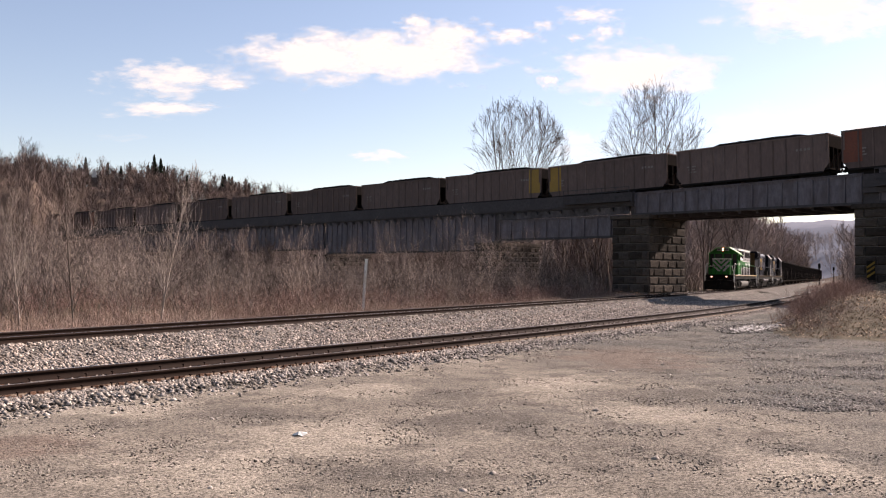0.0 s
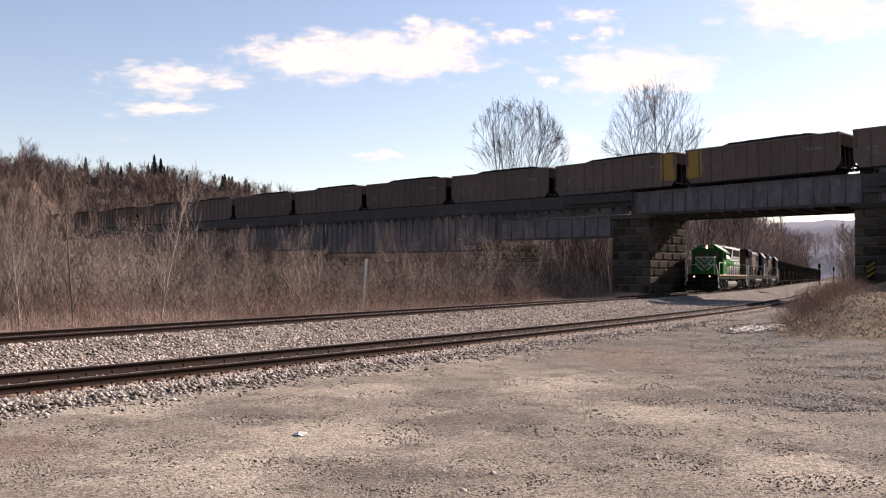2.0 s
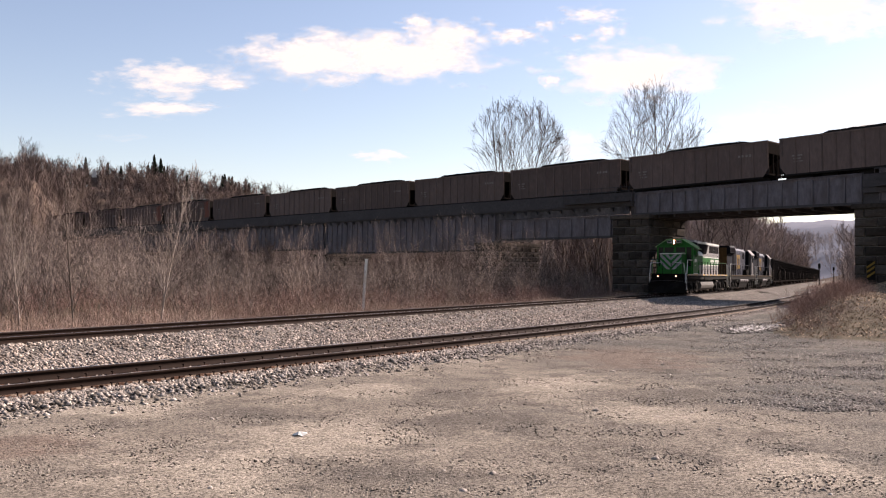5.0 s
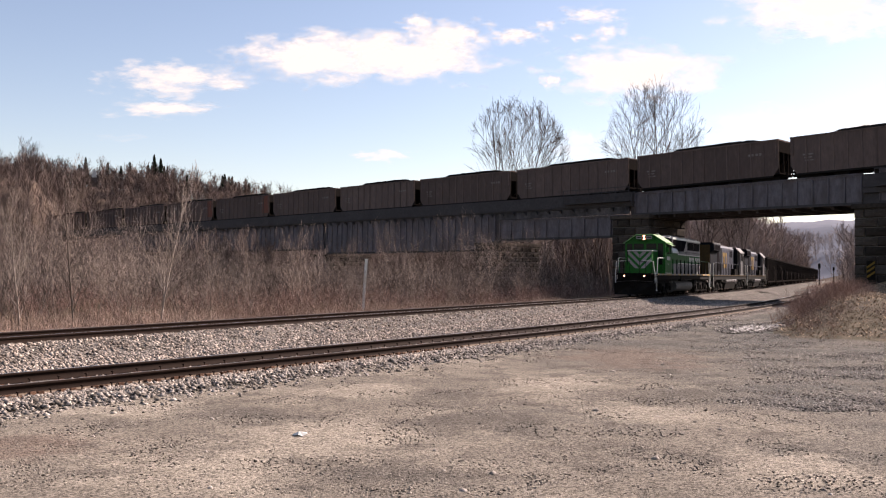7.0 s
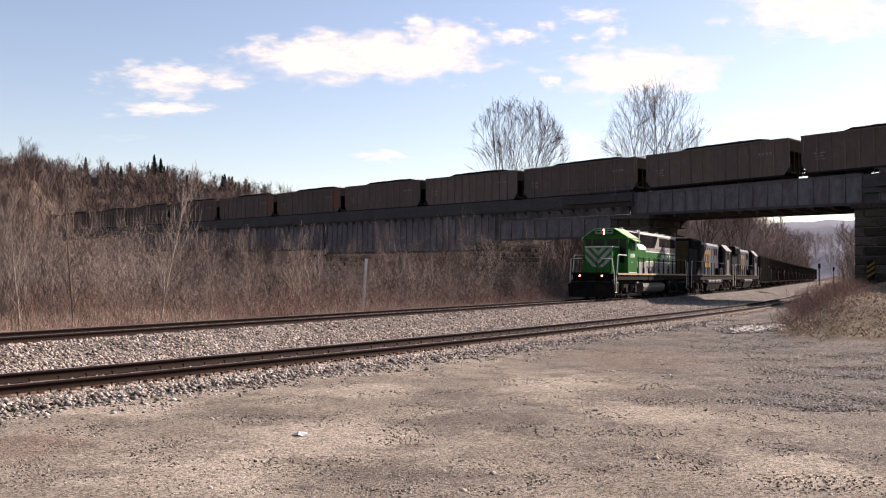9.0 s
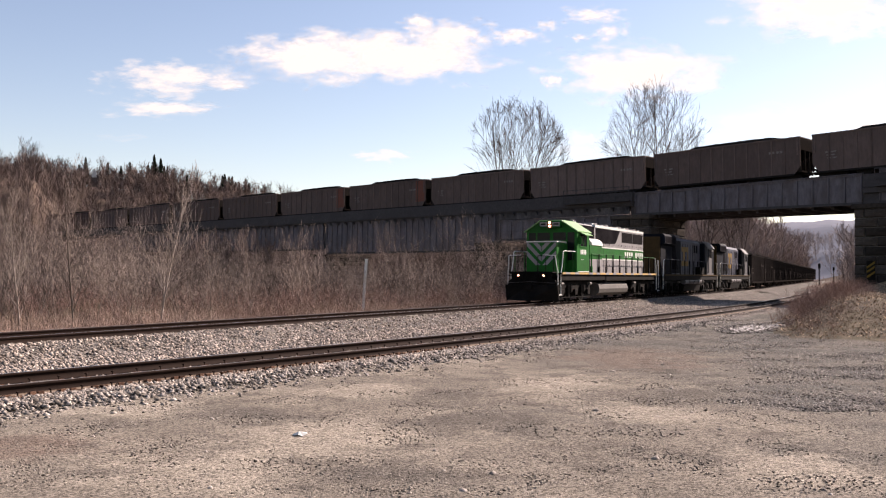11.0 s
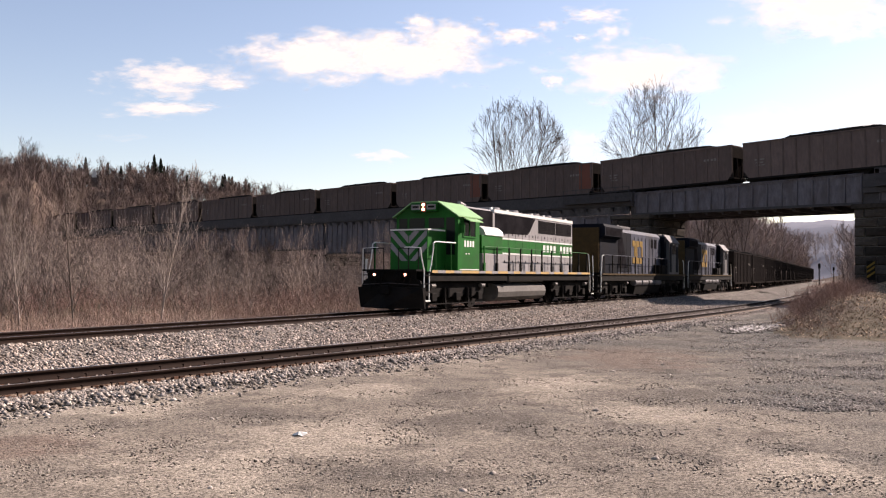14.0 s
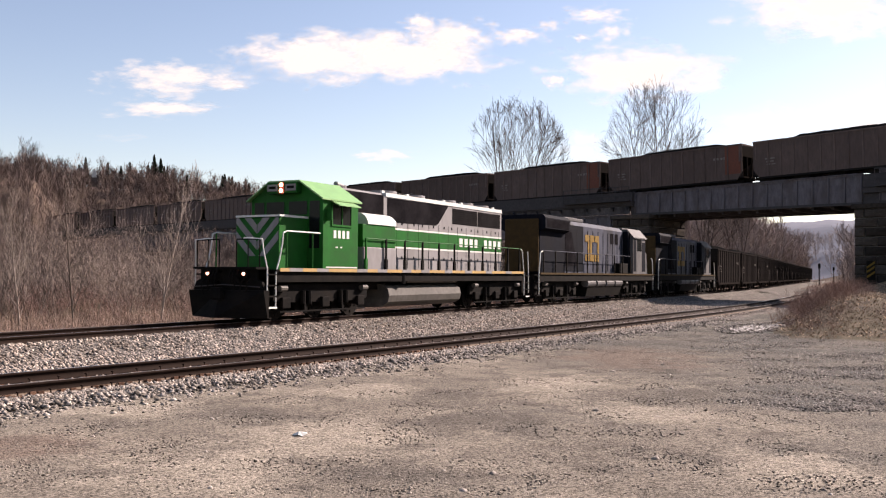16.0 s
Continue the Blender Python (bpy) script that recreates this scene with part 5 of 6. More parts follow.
def motions():
    times = [0.5 * i for i in range(33)]
    walk(LEAD, [(t, lower_pose(lower_s(t), 6.63)) for t in times])
    walk(SECOND, [(t, lower_pose(lower_s(t) + 21.55, 6.9)) for t in times])
    walk(THIRD, [(t, lower_pose(lower_s(t) + 43.75, 6.9)) for t in times])
    for i, car in enumerate(LOWER_CARS):
        walk(car, [(t, lower_pose(lower_s(t) + 62.5 + i * CAR_L, 5.6)) for t in times[::2]])
    for k, car in UPPER:
        rows = []
        for t in range(17):
            s = 8.125 * t - UP_L * (k + 0.5) + 0.75
            z0, z1 = upper_z(s - 5.6), upper_z(s + 5.6)
            rows.append((t, V_POSE @ pose(s, UP_Y, (z0 + z1) / 2, 0, -math.degrees(math.atan2(z1 - z0, 11.2)), 0)))
        walk(car, rows)
    for ob, m, way, drift in CLOUDS:
        walk(ob, [(0.0, m), (16.0, Matrix.Translation(way * drift) @ m)])
    spins = [i * 0.16 for i in range(100)] + [16.0]
    for w in WHEELS:
        home = Matrix.Translation(w.location)
        walk(w, [(t, home @ Matrix.Rotation((lower_s(0) - lower_s(t)) / 0.51, 4, "Y")) for t in spins])


# ---- vegetation ----
def grow(rng, height, trunk=0.02, fork=0.25, lean=0.12, levels=4, kids=(5, 4, 4), spread=0.75, stems=1, thin=0.004, ratio=0.62, rise=0.11, crown=None):
    """Branches of a bare tree about the origin: points, radii and level, tapered from the foot upwards.
    crown: middle height, radius, half height and the height from which the limbs fan out."""
    out = []

    def fan(p):
        return (p - Vector((0, 0, crown[3]))).normalized() if crown else Vector((0, 0, 1))

    def outside(p):
        return bool(crown) and math.hypot(math.hypot(p.x, p.y) / crown[1], max(p.z - crown[0], 0) / crown[2]) > 1.0 + rng.normal(0, 0.05)

    def limb(p, d, length, r, level):
        n = (9, 5, 3, 2, 1)[level] if crown else (4, 3, 2, 1, 1)[level] if levels > 3 else (4, 2, 1)[level]
        pts = [p]
        for i in range(n):
            d = (d + Vector(rng.normal(0, (0.04 + 0.03 * level) if crown else (0.05 + 0.035 * level), 3)) + fan(pts[-1]) * ((0.02, 0.13, 0.19, 0.2, 0.2)[level] if crown else rise)).normalized()
            q = pts[-1] + d * (length / n)
            if outside(q):
                break
            out.append((pts[-1], q, max(r * (1 - 0.75 * i / n), thin), max(r * (1 - 0.75 * (i + 1) / n), thin), level))
            pts.append(q)
        n = len(pts) - 1
        if level + 1 < levels and n:
            m = kids[min(level, len(kids) - 1)]
            for k in range(m):
                u = fork + (1 - fork) * (k + rng.rand()) / m
                j = min(int(u * n), n - 1)
                base = pts[j].lerp(pts[j + 1], u * n - j)
                az = rng.rand() * 6.283
                side = d.orthogonal().normalized()
                side.rotate(Matrix.Rotation(az, 3, d))
                nd = (d * (1 - spread * rng.uniform(0.5, 1)) + side * spread * rng.uniform(0.6, 1.1) + fan(base) * (rise * 2.3)).normalized()
                limb(base, nd, length * (ratio - 0.25 * u) * rng.uniform(0.75, 1.25), r * (1 - 0.7 * u) * 0.55, level + 1)
    for s in range(stems):
        a = 6.283 * (s + rng.rand() * 0.8) / stems
        d = Vector((math.cos(a) * lean, math.sin(a) * lean, 1)).normalized()
        limb(Vector((math.cos(a) * 0.15 * (stems > 1), math.sin(a) * 0.15 * (stems > 1), -0.2)), d, height * rng.uniform(0.72, 0.85), height * trunk * (1 if stems == 1 else 0.7), 0)
    return out


def tree_arrays(br):
    return (np.array([b[0] for b in br]), np.array([b[1] for b in br]), np.array([b[2] for b in br]), np.array([b[3] for b in br]), np.array([b[4] for b in br]))


def tree_meshes(seed, height, split=2, wood=(M_BARK, M_TWIG), **kw):
    p0, p1, r0, r1, lv = tree_arrays(grow(np.random.RandomState(seed), height, **kw))
    low = lv < split
    a = mesh_np("trunk", *tubes(p0[low], p1[low], r0[low], r1[low], 6))
    b = mesh_np("crown", *tubes(p0[~low], p1[~low], r0[~low], r1[~low], 3))
    a.materials.append(wood[0])
    b.materials.append(wood[1])
    return a, b


def bare_tree(meshes, x, y, label, scale=1.0, turn=0.0, group="bare trees", z=None):
    z = float(ground_z(x, y)) if z is None else z
    t = thing("bare_tree", label, "tree", group, at=pose(x, y, z - 0.1, 0, 0, turn) @ Matrix.Scale(scale, 4))
    part("trunk", meshes[0], M_BARK, t)
    part("crown", meshes[1], M_TWIG, t, "fine leafless twigs")
    return t


def at_view(px, depth):
    """Ground place by its bearing (0 at the middle, 1 at the right edge) and depth."""
    return px * 0.4867 * depth, depth


# two large leafless trees beyond the viaduct
big = tree_meshes(21, 27.0, levels=5, kids=(14, 6, 4, 3), spread=0.54, stems=3, lean=0.13, trunk=0.0068, fork=0.22, thin=0.0115, ratio=0.6, rise=0.05, crown=(15.5, 7.3, 8.9, 5.5), split=3, wood=(M_BRANCH, M_BRANCH))
big2 = tree_meshes(35, 29.0, levels=5, kids=(14, 6, 4, 3), spread=0.54, stems=3, lean=0.13, trunk=0.0068, fork=0.22, thin=0.0115, ratio=0.6, rise=0.05, crown=(15.5, 8.0, 10.2, 5.5), split=3, wood=(M_BRANCH, M_BRANCH))
for meshes, bearing, depth, sc, turn, label in ((big, 0.16, 112, 1.0, 20, "large leafless many-stemmed tree behind the viaduct"), (big2, 0.476, 108, 1.0, 80, "large leafless tree rising behind the viaduct train"),
                                                (big, 0.665, 125, 0.62, 200, "leafless tree top showing over the hopper cars"), (big2, 0.30, 150, 0.66, 10, "leafless tree far behind the viaduct"),
                                                (big, 0.0, 160, 0.62, 130, "leafless tree far behind the viaduct"), (big2, 0.345, 116, 0.60, 260, "small leafless tree between two larger ones"),
                                                (big, 0.59, 112, 0.72, 310, "small leafless tree beside a larger one"), (big2, -0.20, 190, 0.72, 40, "leafless tree far behind the viaduct")):
    bx, by = at_view(bearing, depth)
    bare_tree(meshes, bx, by, label, sc, turn, "large bare trees", -0.8)

# saplings in the brush
SAPLINGS = [tree_meshes(40 + i, 6.0, levels=4, kids=(20, 6, 4), spread=0.58, trunk=0.0052, fork=0.14, thin=0.0036, stems=1, lean=0.06, rise=0.13, ratio=0.46, wood=w)
            for i, w in enumerate(((M_PALETWIG, M_PALETWIG), (M_TWIG, M_TWIG), (M_BARK, M_TWIG)))]
SAPLINGS += [tree_meshes(60 + i, 5.0, levels=4, kids=(7, 4, 3), spread=0.74, trunk=0.005, fork=0.2, thin=0.0038, stems=4, lean=0.42, rise=0.07, ratio=0.6, wood=w)
             for i, w in enumerate(((M_TWIG, M_TWIG), (M_BARK, M_BRANCH), (M_PALETWIG, M_TWIG)))]
rngs = random.Random(77)
# bearing, depth, size, kind
SAPLING_SPOTS = ((-0.637, 38, 1.42, 0), (-0.52, 44, 0.9, 1), (-0.43, 46, 0.95, 1), (-0.33, 50, 1.05, 1), (-0.95, 36, 1.2, 0), (-0.83, 38, 1.2, 2), (-0.72, 44, 0.95, 5), (-0.03, 62, 1.15, 3),
                 (0.08, 66, 1.25, 3), (-0.22, 60, 0.95, 4), (0.02, 68, 1.1, 4), (0.22, 76, 0.8, 4), (0.30, 80, 0.8, 4), (-0.60, 55, 1.2, 4), (-0.78, 58, 1.2, 5), (-0.9, 52, 1.3, 1), (-0.48, 62, 1.1, 5),
                 (-0.38, 70, 1.1, 3), (-0.67, 75, 1.4, 4), (-0.27, 78, 1.1, 4), (-0.10, 80, 1.1, 4), (0.13, 82, 1.1, 4), (-0.98, 70, 1.6, 1), (-0.82, 85, 1.7, 4), (-0.56, 88, 1.4, 4), (0.04, 88, 1.3, 4),
                 (-0.92, 100, 2.0, 1), (-0.7, 110, 1.9, 4), (-1.0, 46, 1.3, 2), (-0.18, 47, 0.6, 5), (0.06, 70, 1.35, 3), (0.16, 74, 1.3, 4), (-0.12, 58, 1.1, 5), (-0.68, 50, 1.1, 3),
                 (-0.87, 46, 1.1, 3), (-0.56, 48, 0.9, 3), (-0.40, 56, 1.0, 4), (-0.30, 62, 1.1, 3), (-0.98, 58, 1.5, 4), (-0.75, 66, 1.4, 3), (-0.16, 68, 1.2, 3), (0.12, 70, 1.35, 4), (0.18, 78, 1.2, 3),
                 (-0.93, 42, 1.0, 4), (-0.46, 52, 0.8, 4), (-0.25, 54, 0.75, 3), (-0.07, 66, 1.1, 4), (0.26, 80, 1.0, 3), (-0.64, 64, 1.2, 3), (-0.85, 74, 1.6, 3), (-0.96, 88, 1.9, 4), (0.10, 62, 0.8, 5),
                 (0.04, 58, 0.75, 3), (-0.14, 52, 0.7, 4), (0.20, 72, 0.9, 4), (0.33, 82, 0.8, 3))
for px, depth, sc, kind in SAPLING_SPOTS:
    x, y = at_view(px, depth)
    bare_tree(SAPLINGS[kind], x, y, "slender upright leafless sapling in dry brush" if kind < 3 else "many-stemmed leafless shrub in dry brush", sc, rngs.uniform(0, 360), "saplings in the brush")


def scatter(name, label, category, material, spots, maker, seed):
    """One mesh of many small bare growths set on the ground."""
    rng = np.random.RandomState(seed)
    kinds = [tree_arrays(grow(np.random.RandomState(seed + 100 + k), *maker[0], **maker[1])) for k in range(6)]
    vs, fs, n = [], [], 0
    x, y, sc = spots(rng)
    z = ground_z(x, y) - 0.15
    turn, which = rng.rand(len(x)) * 6.283, rng.randint(0, 6, len(x))
    for k in range(6):
        p0, p1, r0, r1, lv = kinds[k]
        sel = np.where(which == k)[0]
        fine = lv >= 2
        v0, f0 = tubes(p0[~fine], p1[~fine], r0[~fine], r1[~fine], 3)
        v1, f1 = tubes(p0[fine], p1[fine], r0[fine], r1[fine], 2)
        f0 = np.concatenate([f0, f1[::2] + len(v0)])
        v0 = np.concatenate([v0, v1])
        c, s, q = np.cos(turn[sel])[:, None], np.sin(turn[sel])[:, None], sc[sel][:, None]
        v = np.stack([(v0[:, 0] * c - v0[:, 1] * s) * q + x[sel][:, None], (v0[:, 0] * s + v0[:, 1] * c) * q + y[sel][:, None], v0[:, 2] * q + z[sel][:, None]], -1)
        f = f0[None] + (np.arange(len(sel)) * len(v0))[:, None, None] + n
        n += v.shape[0] * v.shape[1]
        vs.append(v.reshape(-1, 3))
        fs.append(f.reshape(-1, 4))
    me = mesh_np(name, np.concatenate(vs), np.concatenate(fs))
    me.materials.append(material)
    tagged(new(name, me), label, category, kind="stuff")


def clear_of_viaduct(x, y):
    w = (x - V_O[0]) * V_N[0] + (y - V_O[1]) * V_N[1]
    return (w > 3.6) | (w < -4.6)


def brush_spots(n, dmin, dmax, smin, smax, y1, power=1.0):
    def f(rng):
        y = 14 + (y1 - 14) * rng.rand(n) ** 0.8
        d = -(dmin + (dmax - dmin) * rng.rand(n) ** power)
        s = np.interp(y, C_ALL[:, 1], S_ALL)
        x, yy, _ = main_line(s, d)
        clump = np.array([noise.noise((p * 0.13, q * 0.13, smax * 9)) for p, q in zip(x, yy)])
        ok = (x > -0.58 * yy - 4) & clear_of_viaduct(x, yy) & (yy > 8) & (clump > rng.uniform(-0.55, 0.15, n))
        return x[ok], yy[ok], (rng.uniform(smin, smax, n) * (1 + 0.5 * clump))[ok]
    return f


scatter("brush_thicket", "tangled leafless russet brush along the track", "brush", M_TWIGRED, brush_spots(1500, 5.4, 40, 0.30, 0.72, 92),
        ((2.6,), dict(levels=3, kids=(7, 6), spread=0.8, stems=4, lean=0.5, trunk=0.005, thin=0.0042)), 201)
scatter("dark_brush", "dense dark leafless undergrowth below the viaduct", "brush", M_BRANCH, brush_spots(950, 9.0, 60, 0.45, 0.95, 100, 0.8),
        ((3.2,), dict(levels=3, kids=(8, 6), spread=0.8, stems=4, lean=0.45, trunk=0.006, thin=0.0055)), 203)
scatter("grey_brush", "leafless grey shrubs below the viaduct", "brush", M_TWIG, brush_spots(420, 7.0, 60, 0.45, 1.0, 100),
        ((3.6,), dict(levels=3, kids=(9, 6), spread=0.7, stems=4, lean=0.34, trunk=0.0055, thin=0.005)), 202)


def wood_spots(n, y0, y1, r0, r1, smin, smax, gap=16):
    def f(rng):
        y = y0 + (y1 - y0) * rng.rand(n)
        x = (r0 + (r1 - r0) * rng.rand(n)) * y
        d = offset_main(x, y)
        ok = ((d < -gap) | (d > gap + 14)) & clear_of_viaduct(x, y) & ~((np.abs(x / y + 0.3845) < 0.007) & (y > 258) & (y < 296))
        return x[ok], y[ok], rng.uniform(smin, smax, n)[ok]
    return f


WOOD = ((10.0,), dict(levels=3, kids=(16, 10), spread=0.6, stems=1, lean=0.12, trunk=0.010, thin=0.022))
BUSHY = ((9.0,), dict(levels=3, kids=(16, 11), spread=0.7, stems=1, lean=0.12, trunk=0.011, thin=0.036, fork=0.06))
scatter("hill_woods", "leafless brown woods covering the hillside", "woods", M_FARTWIG, wood_spots(1150, 185, 330, -0.62, 0.32, 0.6, 1.15), BUSHY, 211)
scatter("ridge_thicket", "dense leafless brown undergrowth on the hill ridge", "woods", M_FARTWIG, wood_spots(800, 270, 322, -0.62, 0.32, 0.45, 0.75), BUSHY, 219)
scatter("valley_woods", "leafless brown woods behind the viaduct", "woods", M_FARTWIG, wood_spots(620, 108, 190, -0.62, 0.40, 0.45, 0.8, 9), WOOD, 212)
scatter("spur_woods", "leafless brown woods on the spur by the viaduct end", "woods", M_FARTWIG, wood_spots(260, 138, 200, -0.62, -0.41, 0.35, 0.65), BUSHY, 218)
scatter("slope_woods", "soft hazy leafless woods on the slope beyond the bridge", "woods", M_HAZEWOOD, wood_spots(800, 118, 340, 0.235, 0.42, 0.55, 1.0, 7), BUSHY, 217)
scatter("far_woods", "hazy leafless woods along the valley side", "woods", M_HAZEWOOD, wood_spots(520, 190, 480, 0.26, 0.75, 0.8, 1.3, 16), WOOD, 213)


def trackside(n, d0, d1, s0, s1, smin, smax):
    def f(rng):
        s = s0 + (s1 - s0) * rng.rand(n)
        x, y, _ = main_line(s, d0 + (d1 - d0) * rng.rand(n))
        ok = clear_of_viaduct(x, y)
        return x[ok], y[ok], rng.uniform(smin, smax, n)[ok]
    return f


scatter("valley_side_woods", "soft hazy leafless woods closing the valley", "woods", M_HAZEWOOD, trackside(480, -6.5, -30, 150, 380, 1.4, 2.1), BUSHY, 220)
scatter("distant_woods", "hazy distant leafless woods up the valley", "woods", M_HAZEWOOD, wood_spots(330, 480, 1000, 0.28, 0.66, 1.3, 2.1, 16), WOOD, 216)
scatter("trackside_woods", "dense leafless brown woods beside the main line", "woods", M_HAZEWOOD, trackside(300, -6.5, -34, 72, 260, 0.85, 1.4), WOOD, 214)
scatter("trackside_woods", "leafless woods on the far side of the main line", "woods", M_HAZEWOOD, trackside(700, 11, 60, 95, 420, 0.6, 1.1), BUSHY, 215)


# ---- dry grass and leaf litter ----
def ribbons(name, label, material, x, y, h, w, lean, rng):
    n = len(x)
    z = ground_z(x, y) - 0.04
    a = rng.rand(n) * 6.283
    side = np.stack([np.cos(a), np.sin(a), np.zeros(n)], 1) * w[:, None] * 0.5
    out = np.stack([-np.sin(a), np.cos(a), np.zeros(n)], 1) * (rng.normal(0, lean, n) * h)[:, None]
    base = np.stack([x, y, z], 1)
    mid = base + out * 0.35 + np.array([0, 0, 0.55]) * h[:, None]
    tip = base + out + np.array([0, 0, 1.0]) * h[:, None]
    v = np.stack([base - side, base + side, mid + side * 0.8, mid - side * 0.8, tip + side * 0.25, tip - side * 0.25], 1).reshape(-1, 3)
    k = (np.arange(n) * 6)[:, None]
    f = np.concatenate([k + np.array([[0, 1, 2, 3]]), k + np.array([[3, 2, 4, 5]])])
    me = mesh_np(name, v, f)
    me.materials.append(material)
    tagged(new(name, me), label, "grass", kind="stuff")


def build_grass():
    rng = np.random.RandomState(301)
    n = 95000
    y = 12 + 72 * rng.rand(n) ** 1.1
    d = -(3.1 + 15 * rng.rand(n) ** 1.6)
    s = np.interp(y, C_ALL[:, 1], S_ALL)
    x, yy, _ = main_line(s, d)
    patch = np.array([noise.noise((a * 0.22, b * 0.22, 3.0)) for a, b in zip(x, yy)])
    h = np.clip(0.42 + 0.55 * patch + rng.normal(0, 0.15, n), 0.12, 1.2) * (0.45 + 0.55 * sm(-d, 3.0, 5.0))
    ok = clear_of_viaduct(x, yy) & (x > -0.58 * yy - 3)
    ribbons("dry_grass", "tall dry russet grass beside the main line", M_GRASS, x[ok], yy[ok], h[ok], rng.uniform(0.006, 0.018, n)[ok], 0.5, rng)
    # bank
    n = 64000
    y = 25 + 48 * rng.rand(n) ** 1.7
    e = rng.uniform(3.4, 15, n)
    x, yy, _ = near_line(y, e)
    ok = ground_z(x, yy) > -0.40 + 0.08 * rng.rand(n)
    ribbons("bank_grass", "short dry grass and leaf litter on the bank", M_LEAF, x[ok], yy[ok], rng.uniform(0.02, 0.10, n)[ok], rng.uniform(0.025, 0.07, n)[ok], 1.6, rng)


build_grass()


def bank_brush(rng):
    n = 95
    y = rng.uniform(28, 60, n)
    e = np.interp(y, [27, 45, 60, 73], [8.4, 5.4, 4.6, 5.0]) + rng.normal(0, 0.9, n)
    x, yy, _ = near_line(y, e)
    ok = (e > 3.6) & (ground_z(x, yy) > -0.36)
    return x[ok], yy[ok], rng.uniform(0.22, 0.48, n)[ok]


scatter("bank_brush", "low russet brush on the leaf-covered bank", "brush", M_TWIGRED, bank_brush,
        ((2.2,), dict(levels=3, kids=(6, 5), spread=0.7, stems=7, lean=0.5, trunk=0.004, thin=0.0035)), 221)


def bank_bush(rng):
    n = 42
    y = rng.uniform(33, 45, n)
    x = (0.79 + 0.10 * rng.rand(n)) * 0.4867 * y
    return x, y, rng.uniform(0.36, 0.62, n) * (1 - 0.3 * np.abs(y - 38) / 7)


scatter("bank_bush", "rounded russet leafless bush at the foot of the bank", "brush", M_TWIGRED, bank_bush,
        ((2.2,), dict(levels=3, kids=(9, 7), spread=0.7, stems=5, lean=0.42, trunk=0.0045, thin=0.0036)), 222)


# ---- conifers on the ridge ----
def conifer_meshes(seed):
    rng = np.random.RandomState(seed)
    p0, p1, r0, r1 = [], [], [], []
    for i in range(420):
        u = rng.rand() ** 0.8
        z = 1.2 + u * 10.6
        reach = (1 - u) * 2.5 * rng.uniform(0.6, 1.1) + 0.25
        a = rng.rand() * 6.283
        p0.append((0, 0, z + 0.3))
        p1.append((math.cos(a) * reach, math.sin(a) * reach, z - reach * 0.35 * rng.rand()))
        r0.append(0.30 * (1 - u) + 0.12)
        r1.append(0.05)
    b = mesh_np("crown", *tubes(p0, p1, r0, r1, 4))
    a = Build().rod((0, 0, -0.5), (0, 0, 11.8), 0.22, 7, 0.04).mesh("trunk")
    a.materials.append(M_BARK)
    b.materials.append(M_CONIFER)
    return a, b


CONIFERS = [conifer_meshes(3), conifer_meshes(4)]
for i, (px, sc) in enumerate(((-0.81, 0.85), (-0.76, 0.8), (-0.71, 0.95), (-0.668, 1.0), (-0.655, 1.1), (-0.64, 1.05), (-0.625, 0.9), (-0.61, 0.95), (-0.50, 0.85), (-0.485, 0.9), (-0.47, 0.85),
                              (-0.455, 0.8), (-0.44, 0.8), (-0.41, 0.75), (-0.40, 0.7), (-0.335, 0.7), (-0.73, 0.7), (-0.58, 0.7), (-0.66, 0.9), (-0.648, 0.95), (-0.632, 0.8), (-0.495, 0.95), (-0.478, 1.0), (-0.462, 0.95), (-0.448, 0.9), (-0.405, 0.8), (-0.825, 0.75))):
    x, y = at_view(px, 286 + 9 * (i % 4))
    t = thing("conifer_tree", "dark green conifer on the hill ridge", "tree", "conifers on the ridge", at=pose(x, y, float(ground_z(x, y)) - 0.2, 0, 0, i * 50) @ Matrix.Scale(sc * 0.92, 4))
    part("trunk", CONIFERS[i % 2][0], M_BARK, t)
    part("crown", CONIFERS[i % 2][1], M_CONIFER, t)


# ---- small things ----
def house():
    x, y = at_view(-0.79, 288)
    t = thing("house", "small white-gabled house among trees on the hillside", "house", at=pose(x, y, float(ground_z(x, y)), 0, 0, 20))
    part("wall", Build().box(-1.6, 1.6, -1.6, 1.6, -1.0, 2.9), mat("brown_siding", (0.13, 0.1, 0.085), (0.1, 0.075, 0.06), 0.9, fine=3, coarse=0.4), t)
    part("gable", Build().prism(((-0.75, 2.9), (-0.75, 4.4), (0, 5.3), (0.75, 4.4), (0.75, 2.9)), 1, -1.55, 1.5), M_WHITE, t, "white gabled upper wall")
    part("roof", Build().prism(((-1.7, 2.9), (-0.76, 3.7), (-0.76, 2.9)), 1, -1.7, 1.7).prism(((0.76, 2.9), (0.76, 3.7), (1.7, 2.9)), 1, -1.7, 1.7), M_STEELDARK, t)


house()


def signal_mast(s, right):
    x, y, a = main_line(s, right)
    t = thing("signal_mast", "dark steel signal mast beside the main line", "signal", "signals along the main line", at=pose(float(x), float(y), -0.6, 0, 0, math.degrees(a)))
    part("mast", Build().rod((0, 0, 0), (0, 0, 5.4), 0.09, 8).box(-0.3, 0.3, -0.3, 0.3, -0.3, 0.2), M_BLACK, t)
    part("signal_head", Build().box(-0.14, 0.02, -0.28, 0.28, 4.1, 5.3, 0.04), M_BLACK, t)
    part("ladder", Build().box(0.1, 0.14, -0.2, -0.16, 0.2, 4.2).box(0.1, 0.14, 0.16, 0.2, 0.2, 4.2), M_BLACK, t)


